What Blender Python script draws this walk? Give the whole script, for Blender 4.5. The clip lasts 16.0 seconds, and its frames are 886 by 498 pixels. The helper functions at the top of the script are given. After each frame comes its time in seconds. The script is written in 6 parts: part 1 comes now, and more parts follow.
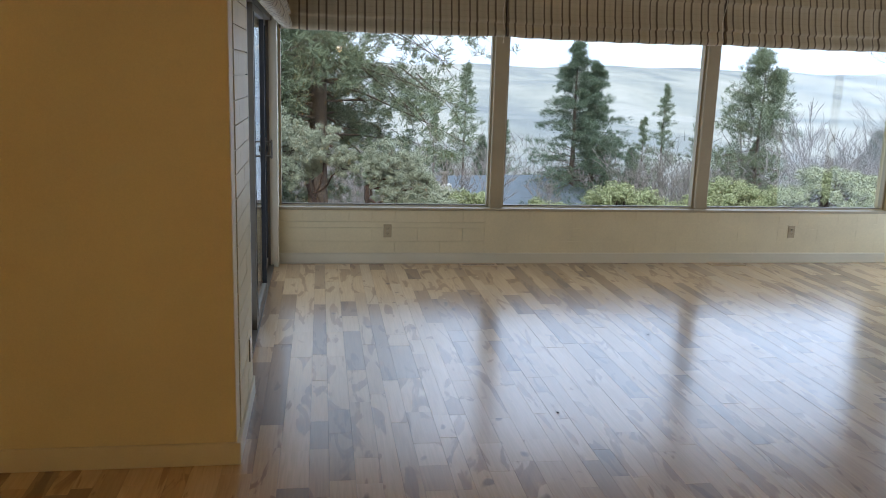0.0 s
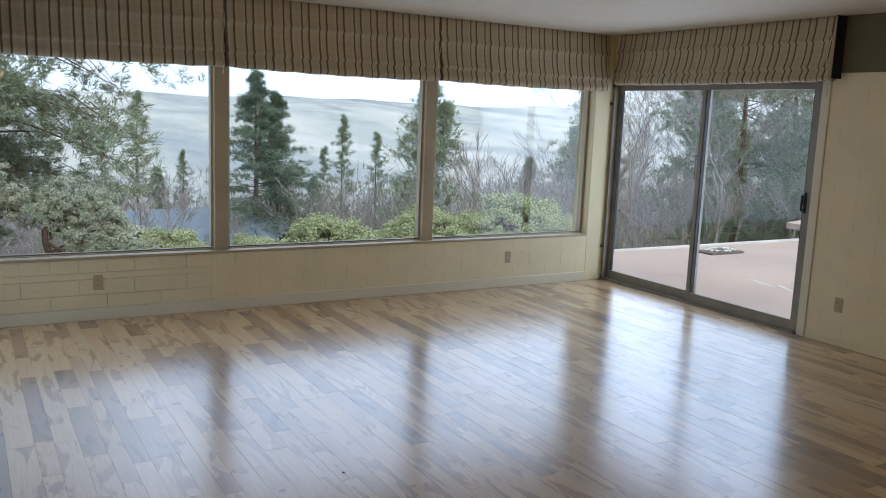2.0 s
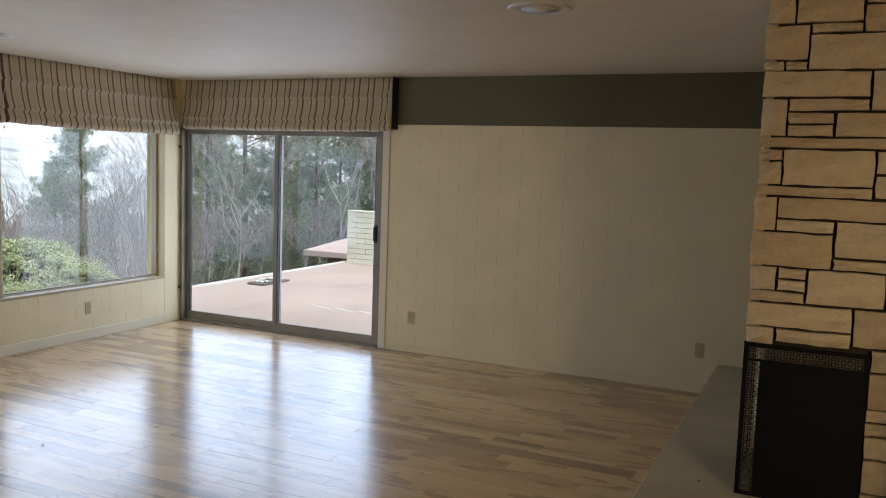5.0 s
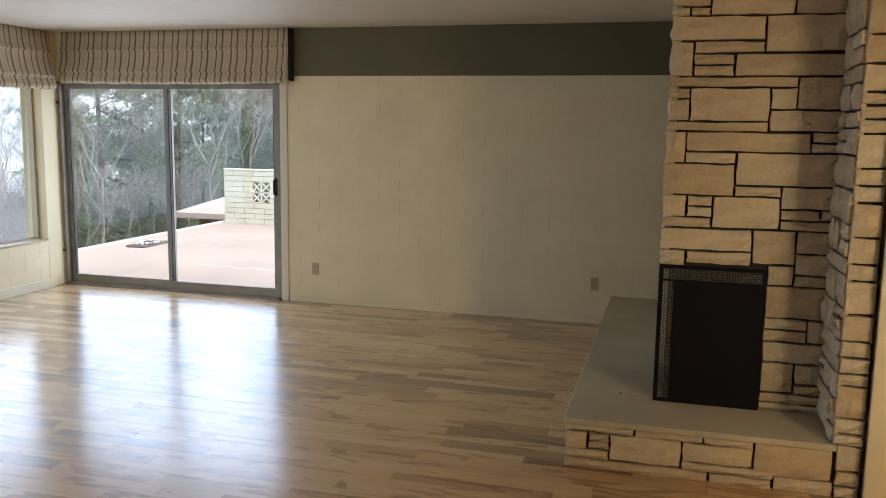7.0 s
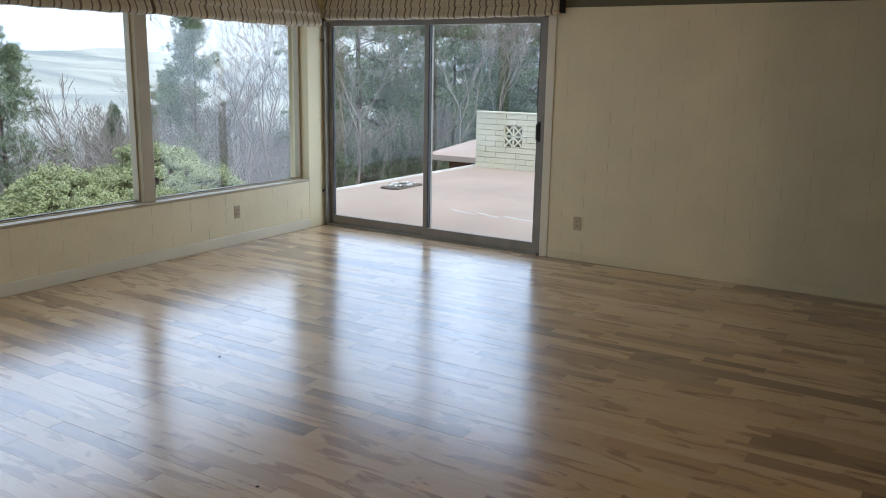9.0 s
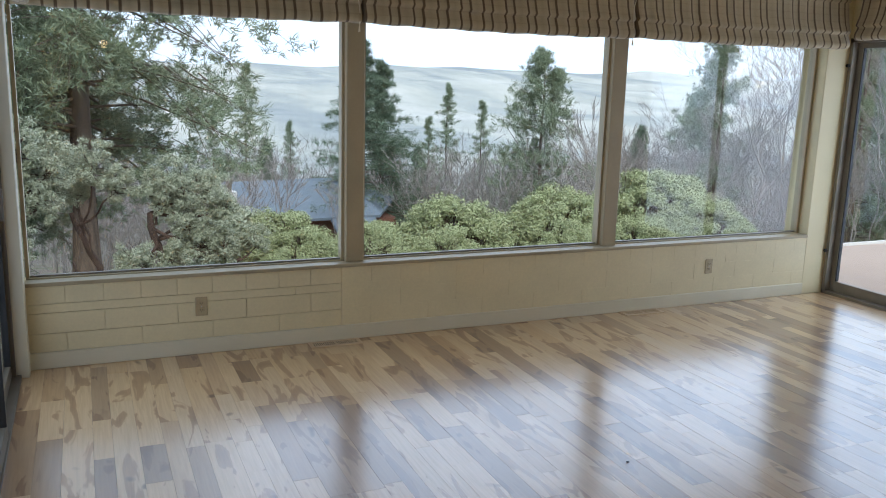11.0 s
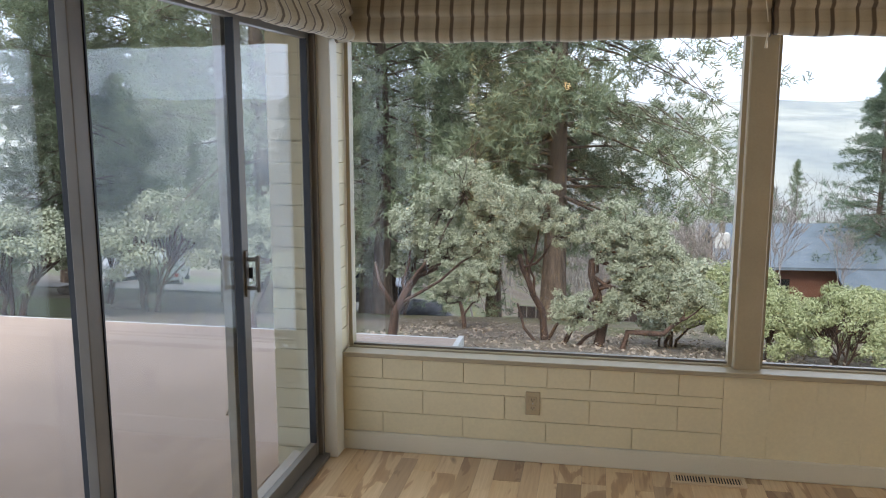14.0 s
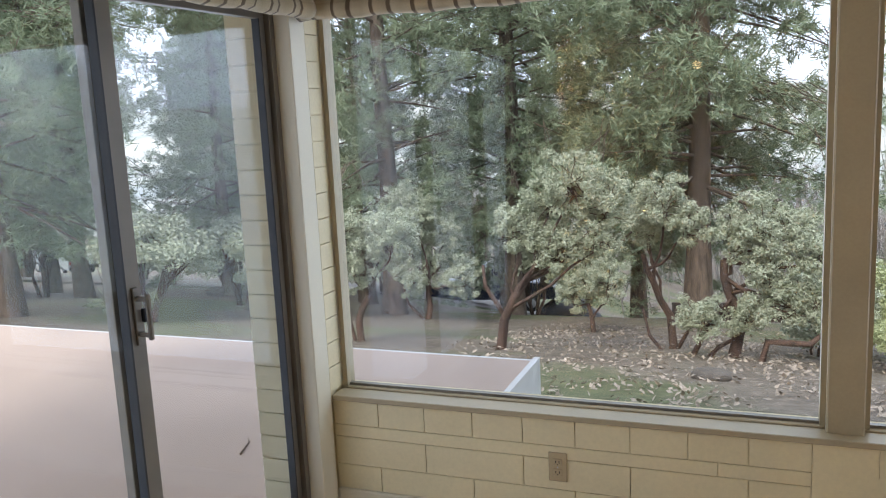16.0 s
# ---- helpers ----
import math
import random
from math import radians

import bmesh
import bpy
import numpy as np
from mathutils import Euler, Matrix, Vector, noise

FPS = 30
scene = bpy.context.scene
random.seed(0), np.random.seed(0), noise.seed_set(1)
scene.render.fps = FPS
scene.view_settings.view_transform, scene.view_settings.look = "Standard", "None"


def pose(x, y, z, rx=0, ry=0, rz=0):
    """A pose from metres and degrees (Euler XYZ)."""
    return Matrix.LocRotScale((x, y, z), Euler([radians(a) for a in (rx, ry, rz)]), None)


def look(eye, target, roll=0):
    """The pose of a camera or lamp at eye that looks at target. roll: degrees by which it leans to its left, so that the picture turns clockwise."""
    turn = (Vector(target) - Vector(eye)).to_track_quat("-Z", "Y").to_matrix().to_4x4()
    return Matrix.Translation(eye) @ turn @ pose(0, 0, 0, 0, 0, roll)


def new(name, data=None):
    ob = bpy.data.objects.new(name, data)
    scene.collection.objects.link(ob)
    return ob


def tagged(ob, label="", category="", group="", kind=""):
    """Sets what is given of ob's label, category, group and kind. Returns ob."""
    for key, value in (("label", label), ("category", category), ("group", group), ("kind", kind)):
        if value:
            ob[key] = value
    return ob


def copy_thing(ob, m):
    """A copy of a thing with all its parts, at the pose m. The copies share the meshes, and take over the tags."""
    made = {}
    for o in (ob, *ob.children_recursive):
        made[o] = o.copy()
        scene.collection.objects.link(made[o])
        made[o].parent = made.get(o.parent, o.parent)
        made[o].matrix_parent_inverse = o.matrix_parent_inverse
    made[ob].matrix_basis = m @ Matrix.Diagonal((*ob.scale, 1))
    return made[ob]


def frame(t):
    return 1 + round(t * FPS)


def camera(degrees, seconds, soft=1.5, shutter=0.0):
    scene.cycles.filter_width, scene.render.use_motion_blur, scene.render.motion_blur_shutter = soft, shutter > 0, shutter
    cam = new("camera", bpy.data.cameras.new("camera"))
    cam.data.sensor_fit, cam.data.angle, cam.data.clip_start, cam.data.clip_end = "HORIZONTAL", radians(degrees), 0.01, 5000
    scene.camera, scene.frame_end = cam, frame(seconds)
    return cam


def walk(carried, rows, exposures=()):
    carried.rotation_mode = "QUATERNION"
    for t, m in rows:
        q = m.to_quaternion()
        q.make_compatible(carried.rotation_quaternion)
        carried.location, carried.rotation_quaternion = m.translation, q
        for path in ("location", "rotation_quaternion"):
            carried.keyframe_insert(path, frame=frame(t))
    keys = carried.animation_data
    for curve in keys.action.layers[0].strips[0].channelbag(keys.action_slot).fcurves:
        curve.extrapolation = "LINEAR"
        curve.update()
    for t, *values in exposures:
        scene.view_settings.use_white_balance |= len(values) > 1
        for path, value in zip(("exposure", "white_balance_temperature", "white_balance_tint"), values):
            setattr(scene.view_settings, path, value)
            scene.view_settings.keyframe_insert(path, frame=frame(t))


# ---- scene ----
cam = camera(56.0, 16.0, 1.0)
PATH = [
    (0, (0.070, 0.099, 1.648), (0.361, 2.035, 1.237), 1.8),
    (0.5, (-0.023, 0.167, 1.647), (0.468, 2.063, 1.242), 2),
    (1, (-0.058, 0.305, 1.651), (0.590, 2.159, 1.274), 1.6),
    (1.5, (-0.126, 0.402, 1.652), (0.706, 2.188, 1.307), 1.9),
    (2, (-0.237, 0.522, 1.661), (0.760, 2.226, 1.345), 2.3),
    (2.5, (-0.413, 0.609, 1.676), (0.780, 2.188, 1.383), 1.8),
    (3, (-0.516, 0.610, 1.686), (0.830, 2.063, 1.407), 1.5),
    (3.5, (-0.689, 0.617, 1.708), (0.831, 1.891, 1.450), 1.9),
    (4, (-0.906, 0.698, 1.732), (0.704, 1.861, 1.492), 2.2),
    (4.5, (-1.046, 0.845, 1.728), (0.682, 1.830, 1.519), 2.3),
    (5, (-1.156, 0.971, 1.728), (0.648, 1.813, 1.533), 2),
    (5.2, (-1.199, 0.989, 1.733), (0.625, 1.787, 1.544), 2),
    (7.3, (-1.486, 1.331, 1.616), (0.426, 1.829, 1.308), 0.9),
    (7.5, (-1.468, 1.382, 1.604), (0.438, 1.888, 1.268), 0.8),
    (8, (-1.324, 1.490, 1.599), (0.541, 2.111, 1.227), 0.1),
    (8.5, (-1.110, 1.597, 1.603), (0.649, 2.465, 1.209), 0),
    (9, (-0.897, 1.746, 1.597), (0.766, 2.774, 1.174), 1),
    (9.5, (-0.672, 1.934, 1.575), (0.872, 3.129, 1.139), 0.9),
    (10, (-0.429, 2.041, 1.620), (0.857, 3.503, 1.163), 1.1),
    (10.2, (-0.307, 2.090, 1.634), (0.846, 3.658, 1.174), 1.5),
    (12.3, (0.408, 2.733, 1.658), (0.776, 4.670, 1.322), 0.7),
    (12.5, (0.465, 2.831, 1.646), (0.741, 4.784, 1.310), 0.7),
    (13, (0.584, 3.044, 1.651), (0.686, 5.014, 1.318), 0.1),
    (13.5, (0.745, 3.245, 1.648), (0.610, 5.213, 1.319), -0.4),
    (14, (0.919, 3.443, 1.660), (0.560, 5.383, 1.335), -0),
    (14.5, (1.035, 3.683, 1.646), (0.489, 5.579, 1.319), -0.6),
    (15, (1.141, 3.924, 1.650), (0.484, 5.784, 1.322), -1.5),
    (15.5, (1.238, 4.158, 1.628), (0.504, 5.991, 1.310), -2.4),
    (16, (1.364, 4.387, 1.625), (0.638, 6.221, 1.294), -2.8),
]
EXPOSURES = [(0, 0.12, 6500, 10), (3, 0.0, 6500, 10), (5, 0.36, 6800, 12), (7.3, 0.74, 6800, 12), (8.2, 0.46, 6600, 10), (10, 0.02, 6400, 8), (12.3, 0.25, 6800, 11), (14, 0.40, 6950, 13), (16, 0.53, 6950, 13)]
walk(cam, [(t, look(eye, target, roll)) for t, eye, target, roll in PATH], EXPOSURES)

# ---- sky and sun ----
world = bpy.data.worlds.new("overcast_sky")
scene.world = world
world.use_nodes = True
wn, wl = world.node_tree.nodes, world.node_tree.links
wn.clear()
w_out = wn.new("ShaderNodeOutputWorld")
w_bg = wn.new("ShaderNodeBackground")
w_sky = wn.new("ShaderNodeTexSky")
w_sky.sky_type = "NISHITA"
w_sky.sun_disc = False
w_sky.sun_elevation = radians(43)
w_sky.sun_rotation = radians(188)
w_coord = wn.new("ShaderNodeTexCoord")
w_map = wn.new("ShaderNodeMapping")
w_map.inputs["Scale"].default_value = (1.6, 1.6, 5.0)
w_noise = wn.new("ShaderNodeTexNoise")
w_noise.inputs["Scale"].default_value = 2.2
w_noise.inputs["Detail"].default_value = 6
w_ramp = wn.new("ShaderNodeValToRGB")
w_ramp.color_ramp.elements[0].position = 0.36
w_ramp.color_ramp.elements[0].color = (0.45, 0.45, 0.45, 1)
w_ramp.color_ramp.elements[1].position = 0.56
w_ramp.color_ramp.elements[1].color = (0.97, 0.97, 0.97, 1)
w_mix = wn.new("ShaderNodeMix")
w_mix.data_type = "RGBA"
w_mix.inputs["B"].default_value = (8.8, 10.25, 13.5, 1)
wl.new(w_coord.outputs["Generated"], w_map.inputs["Vector"])
wl.new(w_map.outputs["Vector"], w_noise.inputs["Vector"])
wl.new(w_noise.outputs["Fac"], w_ramp.inputs["Fac"])
wl.new(w_ramp.outputs["Color"], w_mix.inputs["Factor"])
wl.new(w_sky.outputs["Color"], w_mix.inputs["A"])
wl.new(w_mix.outputs["Result"], w_bg.inputs["Color"])
w_bg.inputs["Strength"].default_value = 0.145
wl.new(w_bg.outputs["Background"], w_out.inputs["Surface"])

sun_data = bpy.data.lights.new("sun", "SUN")
sun_data.energy = 2.2
sun_data.angle = radians(25)
sun_data.color = (1.0, 0.95, 0.88)
sun = new("sun", sun_data)
sun.matrix_world = look((0, 0, 40), (6, 42, 0))


# area lamps adding to the sky's light through the three glazed sides
def opening_lamp(name, at, target, w, h, watts):
    d = bpy.data.lights.new(name, "AREA")
    d.shape, d.size, d.size_y, d.energy, d.color = "RECTANGLE", w, h, watts, (0.54, 0.69, 1.0)
    o = new(name, d)
    o.matrix_world = look(at, target)


opening_lamp("window_skylight", (2.57, 7.47, 1.26), (2.57, 0.0, 1.0), 5.66, 1.48, 27)
opening_lamp("deck_door_skylight", (5.80, 6.02, 1.05), (0.0, 6.02, 0.9), 2.36, 1.86, 25)
opening_lamp("wide_door_skylight", (-0.48, 5.70, 1.05), (6.0, 5.70, 0.9), 2.72, 1.86, 18)
# unseen warm fill, added to brighten the hearth side from the hall
pl = bpy.data.lights.new("hall_fill_glow", "AREA")
pl.shape, pl.size, pl.size_y, pl.energy, pl.color = "RECTANGLE", 0.8, 0.24, 44, (1.0, 0.80, 0.50)
new("hall_fill_glow", pl).matrix_world = look((-3.14, -2.6, 1.80), (6.0, -4.2, 1.75))
# unseen spot, added only to brighten the stonework
sl = bpy.data.lights.new("hearth_fill_spot", "SPOT")
sl.energy, sl.color, sl.spot_size, sl.spot_blend, sl.shadow_soft_size = 105, (1.0, 0.84, 0.60), radians(40), 1.0, 0.10
new("hearth_fill_spot", sl).matrix_world = look((-1.0, -1.0, 2.46), (3.0, 0.20, 0.95))
# ---- materials ----
def nodes_of(name):
    m = bpy.data.materials.new(name)
    m.use_nodes = True
    n, l = m.node_tree.nodes, m.node_tree.links
    return m, n, l, n["Principled BSDF"]


def noise_node(n, l, scale, detail=4, rough=0.55, stretch=None, coord="Object"):
    tc = n.new("ShaderNodeTexCoord")
    mp = n.new("ShaderNodeMapping")
    if stretch:
        mp.inputs["Scale"].default_value = stretch
    nz = n.new("ShaderNodeTexNoise")
    nz.inputs["Scale"].default_value = scale
    nz.inputs["Detail"].default_value = detail
    nz.inputs["Roughness"].default_value = rough
    if coord == "Position":
        l.new(n.new("ShaderNodeNewGeometry").outputs["Position"], mp.inputs["Vector"])
    else:
        l.new(tc.outputs[coord], mp.inputs["Vector"])
    l.new(mp.outputs["Vector"], nz.inputs["Vector"])
    return nz


def ramp_node(n, l, src, stops):
    r = n.new("ShaderNodeValToRGB")
    e = r.color_ramp.elements
    while len(e) < len(stops):
        e.new(0.5)
    for k, (p, c) in enumerate(stops):
        e[k].position, e[k].color = p, (*c, 1)
    l.new(src, r.inputs["Fac"])
    return r


def mix_node(n, l, fac, a, b, mode="MIX"):
    m = n.new("ShaderNodeMix")
    m.data_type, m.blend_type = "RGBA", mode
    for sock, v in (("Factor", fac), ("A", a), ("B", b)):
        if isinstance(v, (int, float)):
            m.inputs[sock].default_value = v
        elif isinstance(v, tuple):
            m.inputs[sock].default_value = (*v, 1)
        else:
            l.new(v, m.inputs[sock])
    return m.outputs["Result"]


def bump(n, l, bsdf, height, strength, dist=0.01):
    b = n.new("ShaderNodeBump")
    b.inputs["Strength"].default_value = strength
    b.inputs["Distance"].default_value = dist
    l.new(height, b.inputs["Height"])
    l.new(b.outputs["Normal"], bsdf.inputs["Normal"])


def plain(name, col, rough=0.6, metal=0.0, scale=8.0, vary=0.12, fine=120.0, relief=0.15, coord="Object", dist=0.002):
    """A surface with blotches at one scale and fine grain at another."""
    m, n, l, b = nodes_of(name)
    big = noise_node(n, l, scale, 4, coord=coord)
    small = noise_node(n, l, fine, 3, coord=coord)
    lo = tuple(c * (1 - vary) for c in col)
    hi = tuple(min(1, c * (1 + vary)) for c in col)
    r = ramp_node(n, l, big.outputs["Fac"], [(0.3, lo), (0.7, hi)])
    s = ramp_node(n, l, small.outputs["Fac"], [(0.3, (0.9, 0.9, 0.9)), (0.7, (1.0, 1.0, 1.0))])
    l.new(mix_node(n, l, 0.6, r.outputs["Color"], s.outputs["Color"], "MULTIPLY"), b.inputs["Base Color"])
    b.inputs["Roughness"].default_value = rough
    b.inputs["Metallic"].default_value = metal
    bump(n, l, b, small.outputs["Fac"], relief, dist)
    return m


M_WALL = plain("cream_wall_paint", (0.745, 0.64, 0.39), 0.55, scale=1.5, vary=0.04, fine=160, relief=0.25)
M_BLOCK = plain("painted_block", (0.745, 0.635, 0.39), 0.5, scale=2.5, vary=0.05, fine=70, relief=0.3, dist=0.002, coord="Position")
M_TRIM = plain("cream_trim_paint", (0.70, 0.63, 0.46), 0.4, scale=2, vary=0.04, fine=200, relief=0.1)
M_BAND = plain("olive_band_paint", (0.115, 0.096, 0.04), 0.6, scale=2, vary=0.08, relief=0.2)
M_ALU = plain("weathered_aluminium", (0.235, 0.205, 0.16), 0.45, 0.35, scale=5, vary=0.15, fine=300, relief=0.05)
M_BRONZE = plain("dull_bronze_aluminium", (0.165, 0.14, 0.105), 0.5, 0.15, scale=5, vary=0.15, fine=300, relief=0.05)
M_WINFRAME = plain("tan_window_frame_paint", (0.42, 0.34, 0.21), 0.45, scale=4, vary=0.06, relief=0.1)
M_BLACK = plain("black_rubber_seal", (0.012, 0.012, 0.012), 0.6, vary=0.2)
M_IVORY = plain("ivory_plastic", (0.46, 0.36, 0.21), 0.35, vary=0.04, relief=0.03)
M_WHITE = plain("white_painted_metal", (0.75, 0.73, 0.68), 0.4, vary=0.05, relief=0.05)
M_NAVY = plain("navy_end_sheet", (0.012, 0.013, 0.022), 0.9)
M_SLOT = plain("dark_slot", (0.02, 0.018, 0.015), 0.7)
M_SCREEN = plain("black_enamelled_steel", (0.004, 0.004, 0.006), 0.7, 0.0, vary=0.2, relief=0.05)
M_SCREEN.node_tree.nodes["Principled BSDF"].inputs["Specular IOR Level"].default_value = 0.15
# the light seen through the piercings is put into this lighter grey
M_LATTICE = plain("lit_steel_lattice", (0.14, 0.14, 0.135), 0.35, 0.4, vary=0.3, fine=80)
M_SOOT = plain("sooty_firebrick", (0.02, 0.018, 0.016), 0.9, vary=0.4, fine=40, relief=0.5)
M_JOINT = plain("dark_mortar", (0.035, 0.026, 0.018), 0.9, vary=0.3, fine=150, relief=0.6)
M_DECK = plain("pink_beige_deck_coating", (0.48, 0.37, 0.305), 0.8, scale=0.9, vary=0.10, fine=60, relief=0.4, coord="Object")
M_FASCIA = plain("weathered_white_fascia", (0.66, 0.66, 0.64), 0.6, scale=5, vary=0.12)
M_OUTBLOCK = plain("white_painted_block", (0.74, 0.72, 0.56), 0.6, scale=3, vary=0.08, fine=70, relief=0.4, dist=0.003, coord="Position")
M_SLAB = plain("smooth_hearth_slab", (0.47, 0.43, 0.315), 0.5, scale=3, vary=0.12, fine=70, relief=0.15)
M_SUBFLOOR = plain("brown_board_joint", (0.13, 0.085, 0.05), 0.9, vary=0.3, fine=150, relief=0.4)
M_BOULDER = plain("brown_grey_boulder", (0.13, 0.115, 0.10), 0.9, vary=0.3, fine=30, relief=0.6)
M_VENT = plain("pale_wood_vent", (0.62, 0.46, 0.29), 0.4, scale=6, vary=0.1)


def ceiling_material():
    m, n, l, b = nodes_of("swirl_plaster")
    a = noise_node(n, l, 3.0, 5, 0.6)
    a.inputs["Distortion"].default_value = 1.5
    c = noise_node(n, l, 22.0, 4, 0.6)
    r = ramp_node(n, l, a.outputs["Fac"], [(0.3, (0.70, 0.63, 0.50)), (0.7, (0.76, 0.69, 0.55))])
    l.new(r.outputs["Color"], b.inputs["Base Color"])
    b.inputs["Roughness"].default_value = 0.55
    mx = n.new("ShaderNodeMath")
    mx.operation = "ADD"
    l.new(a.outputs["Fac"], mx.inputs[0])
    l.new(c.outputs["Fac"], mx.inputs[1])
    bump(n, l, b, mx.outputs[0], 0.35, 0.012)
    return m


def plank_material(name, island):
    """Hickory boards: each board its own tone, with grain along y, dark heartwood streaks and knots."""
    m, n, l, b = nodes_of(name)
    if island:
        rnd = n.new("ShaderNodeNewGeometry").outputs["Random Per Island"]
    else:
        rnd = n.new("ShaderNodeObjectInfo").outputs["Random"]
    tc = n.new("ShaderNodeTexCoord")
    geo = n.new("ShaderNodeNewGeometry")
    off = n.new("ShaderNodeMath")
    off.operation = "MULTIPLY"
    off.inputs[1].default_value = 37.0
    l.new(rnd, off.inputs[0])
    comb = n.new("ShaderNodeCombineXYZ")
    l.new(off.outputs[0], comb.inputs["Z"])
    l.new(off.outputs[0], comb.inputs["Y"])
    add = n.new("ShaderNodeVectorMath")
    add.operation = "ADD"
    l.new(geo.outputs["Position"], add.inputs[0])
    l.new(comb.outputs[0], add.inputs[1])

    def streak(scale, stretch, detail, distort):
        mp = n.new("ShaderNodeMapping")
        mp.inputs["Scale"].default_value = stretch
        l.new(add.outputs[0], mp.inputs["Vector"])
        z = n.new("ShaderNodeTexNoise")
        z.inputs["Scale"].default_value = scale
        z.inputs["Detail"].default_value = detail
        z.inputs["Distortion"].default_value = distort
        l.new(mp.outputs["Vector"], z.inputs["Vector"])
        return z.outputs["Fac"]

    tone = ramp_node(n, l, rnd, [(0.0, (0.72, 0.50, 0.275)), (0.40, (0.67, 0.445, 0.225)), (0.60, (0.55, 0.345, 0.165)),
                                 (0.74, (0.29, 0.165, 0.08)), (0.83, (0.40, 0.25, 0.13)), (0.88, (0.63, 0.42, 0.22)), (1.0, (0.70, 0.50, 0.285))])
    heart = ramp_node(n, l, streak(5.0, (1.6, 0.35, 1.0), 3, 1.2), [(0.56, (1.0, 1.0, 1.0)), (0.595, (0.56, 0.44, 0.34)), (0.72, (0.40, 0.28, 0.20))])
    grain = ramp_node(n, l, streak(60.0, (1.5, 0.07, 1.0), 5, 0.6), [(0.3, (0.80, 0.76, 0.72)), (0.65, (1.0, 1.0, 1.0))])
    knot = ramp_node(n, l, streak(9.0, (1.0, 0.6, 1.0), 1, 0.2), [(0.20, (0.22, 0.15, 0.10)), (0.26, (1.0, 1.0, 1.0))])
    c = mix_node(n, l, 0.75, tone.outputs["Color"], heart.outputs["Color"], "MULTIPLY")
    c = mix_node(n, l, 0.8, c, grain.outputs["Color"], "MULTIPLY")
    c = mix_node(n, l, 0.8, c, knot.outputs["Color"], "MULTIPLY")
    l.new(c, b.inputs["Base Color"])
    worn = ramp_node(n, l, streak(1.3, (1, 1, 1), 3, 0), [(0.3, (0.28, 0.28, 0.28)), (0.7, (0.36, 0.36, 0.36))])
    l.new(worn.outputs["Color"], b.inputs["Roughness"])
    b.inputs["IOR"].default_value = 1.5
    b.inputs["Specular IOR Level"].default_value = 0.4
    b.inputs["Coat Weight"].default_value = 1.0
    b.inputs["Coat Roughness"].default_value = 0.20
    b.inputs["Coat IOR"].default_value = 1.84
    bump(n, l, b, streak(60.0, (1.5, 0.07, 1.0), 5, 0.6), 0.06, 0.002)
    return m


def fabric_material():
    """Woven linen with brown stripes along the local z and a faint cross weave; local x runs along the rail."""
    m, n, l, b = nodes_of("striped_linen")
    tc = n.new("ShaderNodeTexCoord")
    sep = n.new("ShaderNodeSeparateXYZ")
    l.new(tc.outputs["Object"], sep.inputs[0])

    def math(op, a, v):
        k = n.new("ShaderNodeMath")
        k.operation = op
        for i, s in enumerate((a, v)):
            if isinstance(s, (int, float)):
                k.inputs[i].default_value = s
            else:
                l.new(s, k.inputs[i])
        return k.outputs[0]

    u = math("FRACT", math("MULTIPLY", sep.outputs["X"], 1 / 0.155), 0.0)
    dark, cream, mid = (0.14, 0.095, 0.05), (0.53, 0.435, 0.28), (0.47, 0.38, 0.24)
    stripe = ramp_node(n, l, u, [(0.0, dark), (0.075, dark), (0.105, cream), (0.375, mid), (0.405, dark), (0.48, dark), (0.51, cream), (0.75, mid), (0.97, cream)])
    v = math("FRACT", math("MULTIPLY", sep.outputs["Z"], 1 / 0.05), 0.0)
    cross = ramp_node(n, l, v, [(0.0, (1, 1, 1)), (0.70, (1, 1, 1)), (0.80, (0.78, 0.76, 0.74)), (0.92, (1, 1, 1))])
    w = noise_node(n, l, 420, 2)
    weave = ramp_node(n, l, w.outputs["Fac"], [(0.3, (0.78, 0.78, 0.78)), (0.7, (1, 1, 1))])
    c = mix_node(n, l, 0.5, stripe.outputs["Color"], cross.outputs["Color"], "MULTIPLY")
    c = mix_node(n, l, 0.8, c, weave.outputs["Color"], "MULTIPLY")
    l.new(c, b.inputs["Base Color"])
    b.inputs["Roughness"].default_value = 0.9
    b.inputs["Sheen Weight"].default_value = 0.15
    bump(n, l, b, w.outputs["Fac"], 0.4, 0.002)
    return m


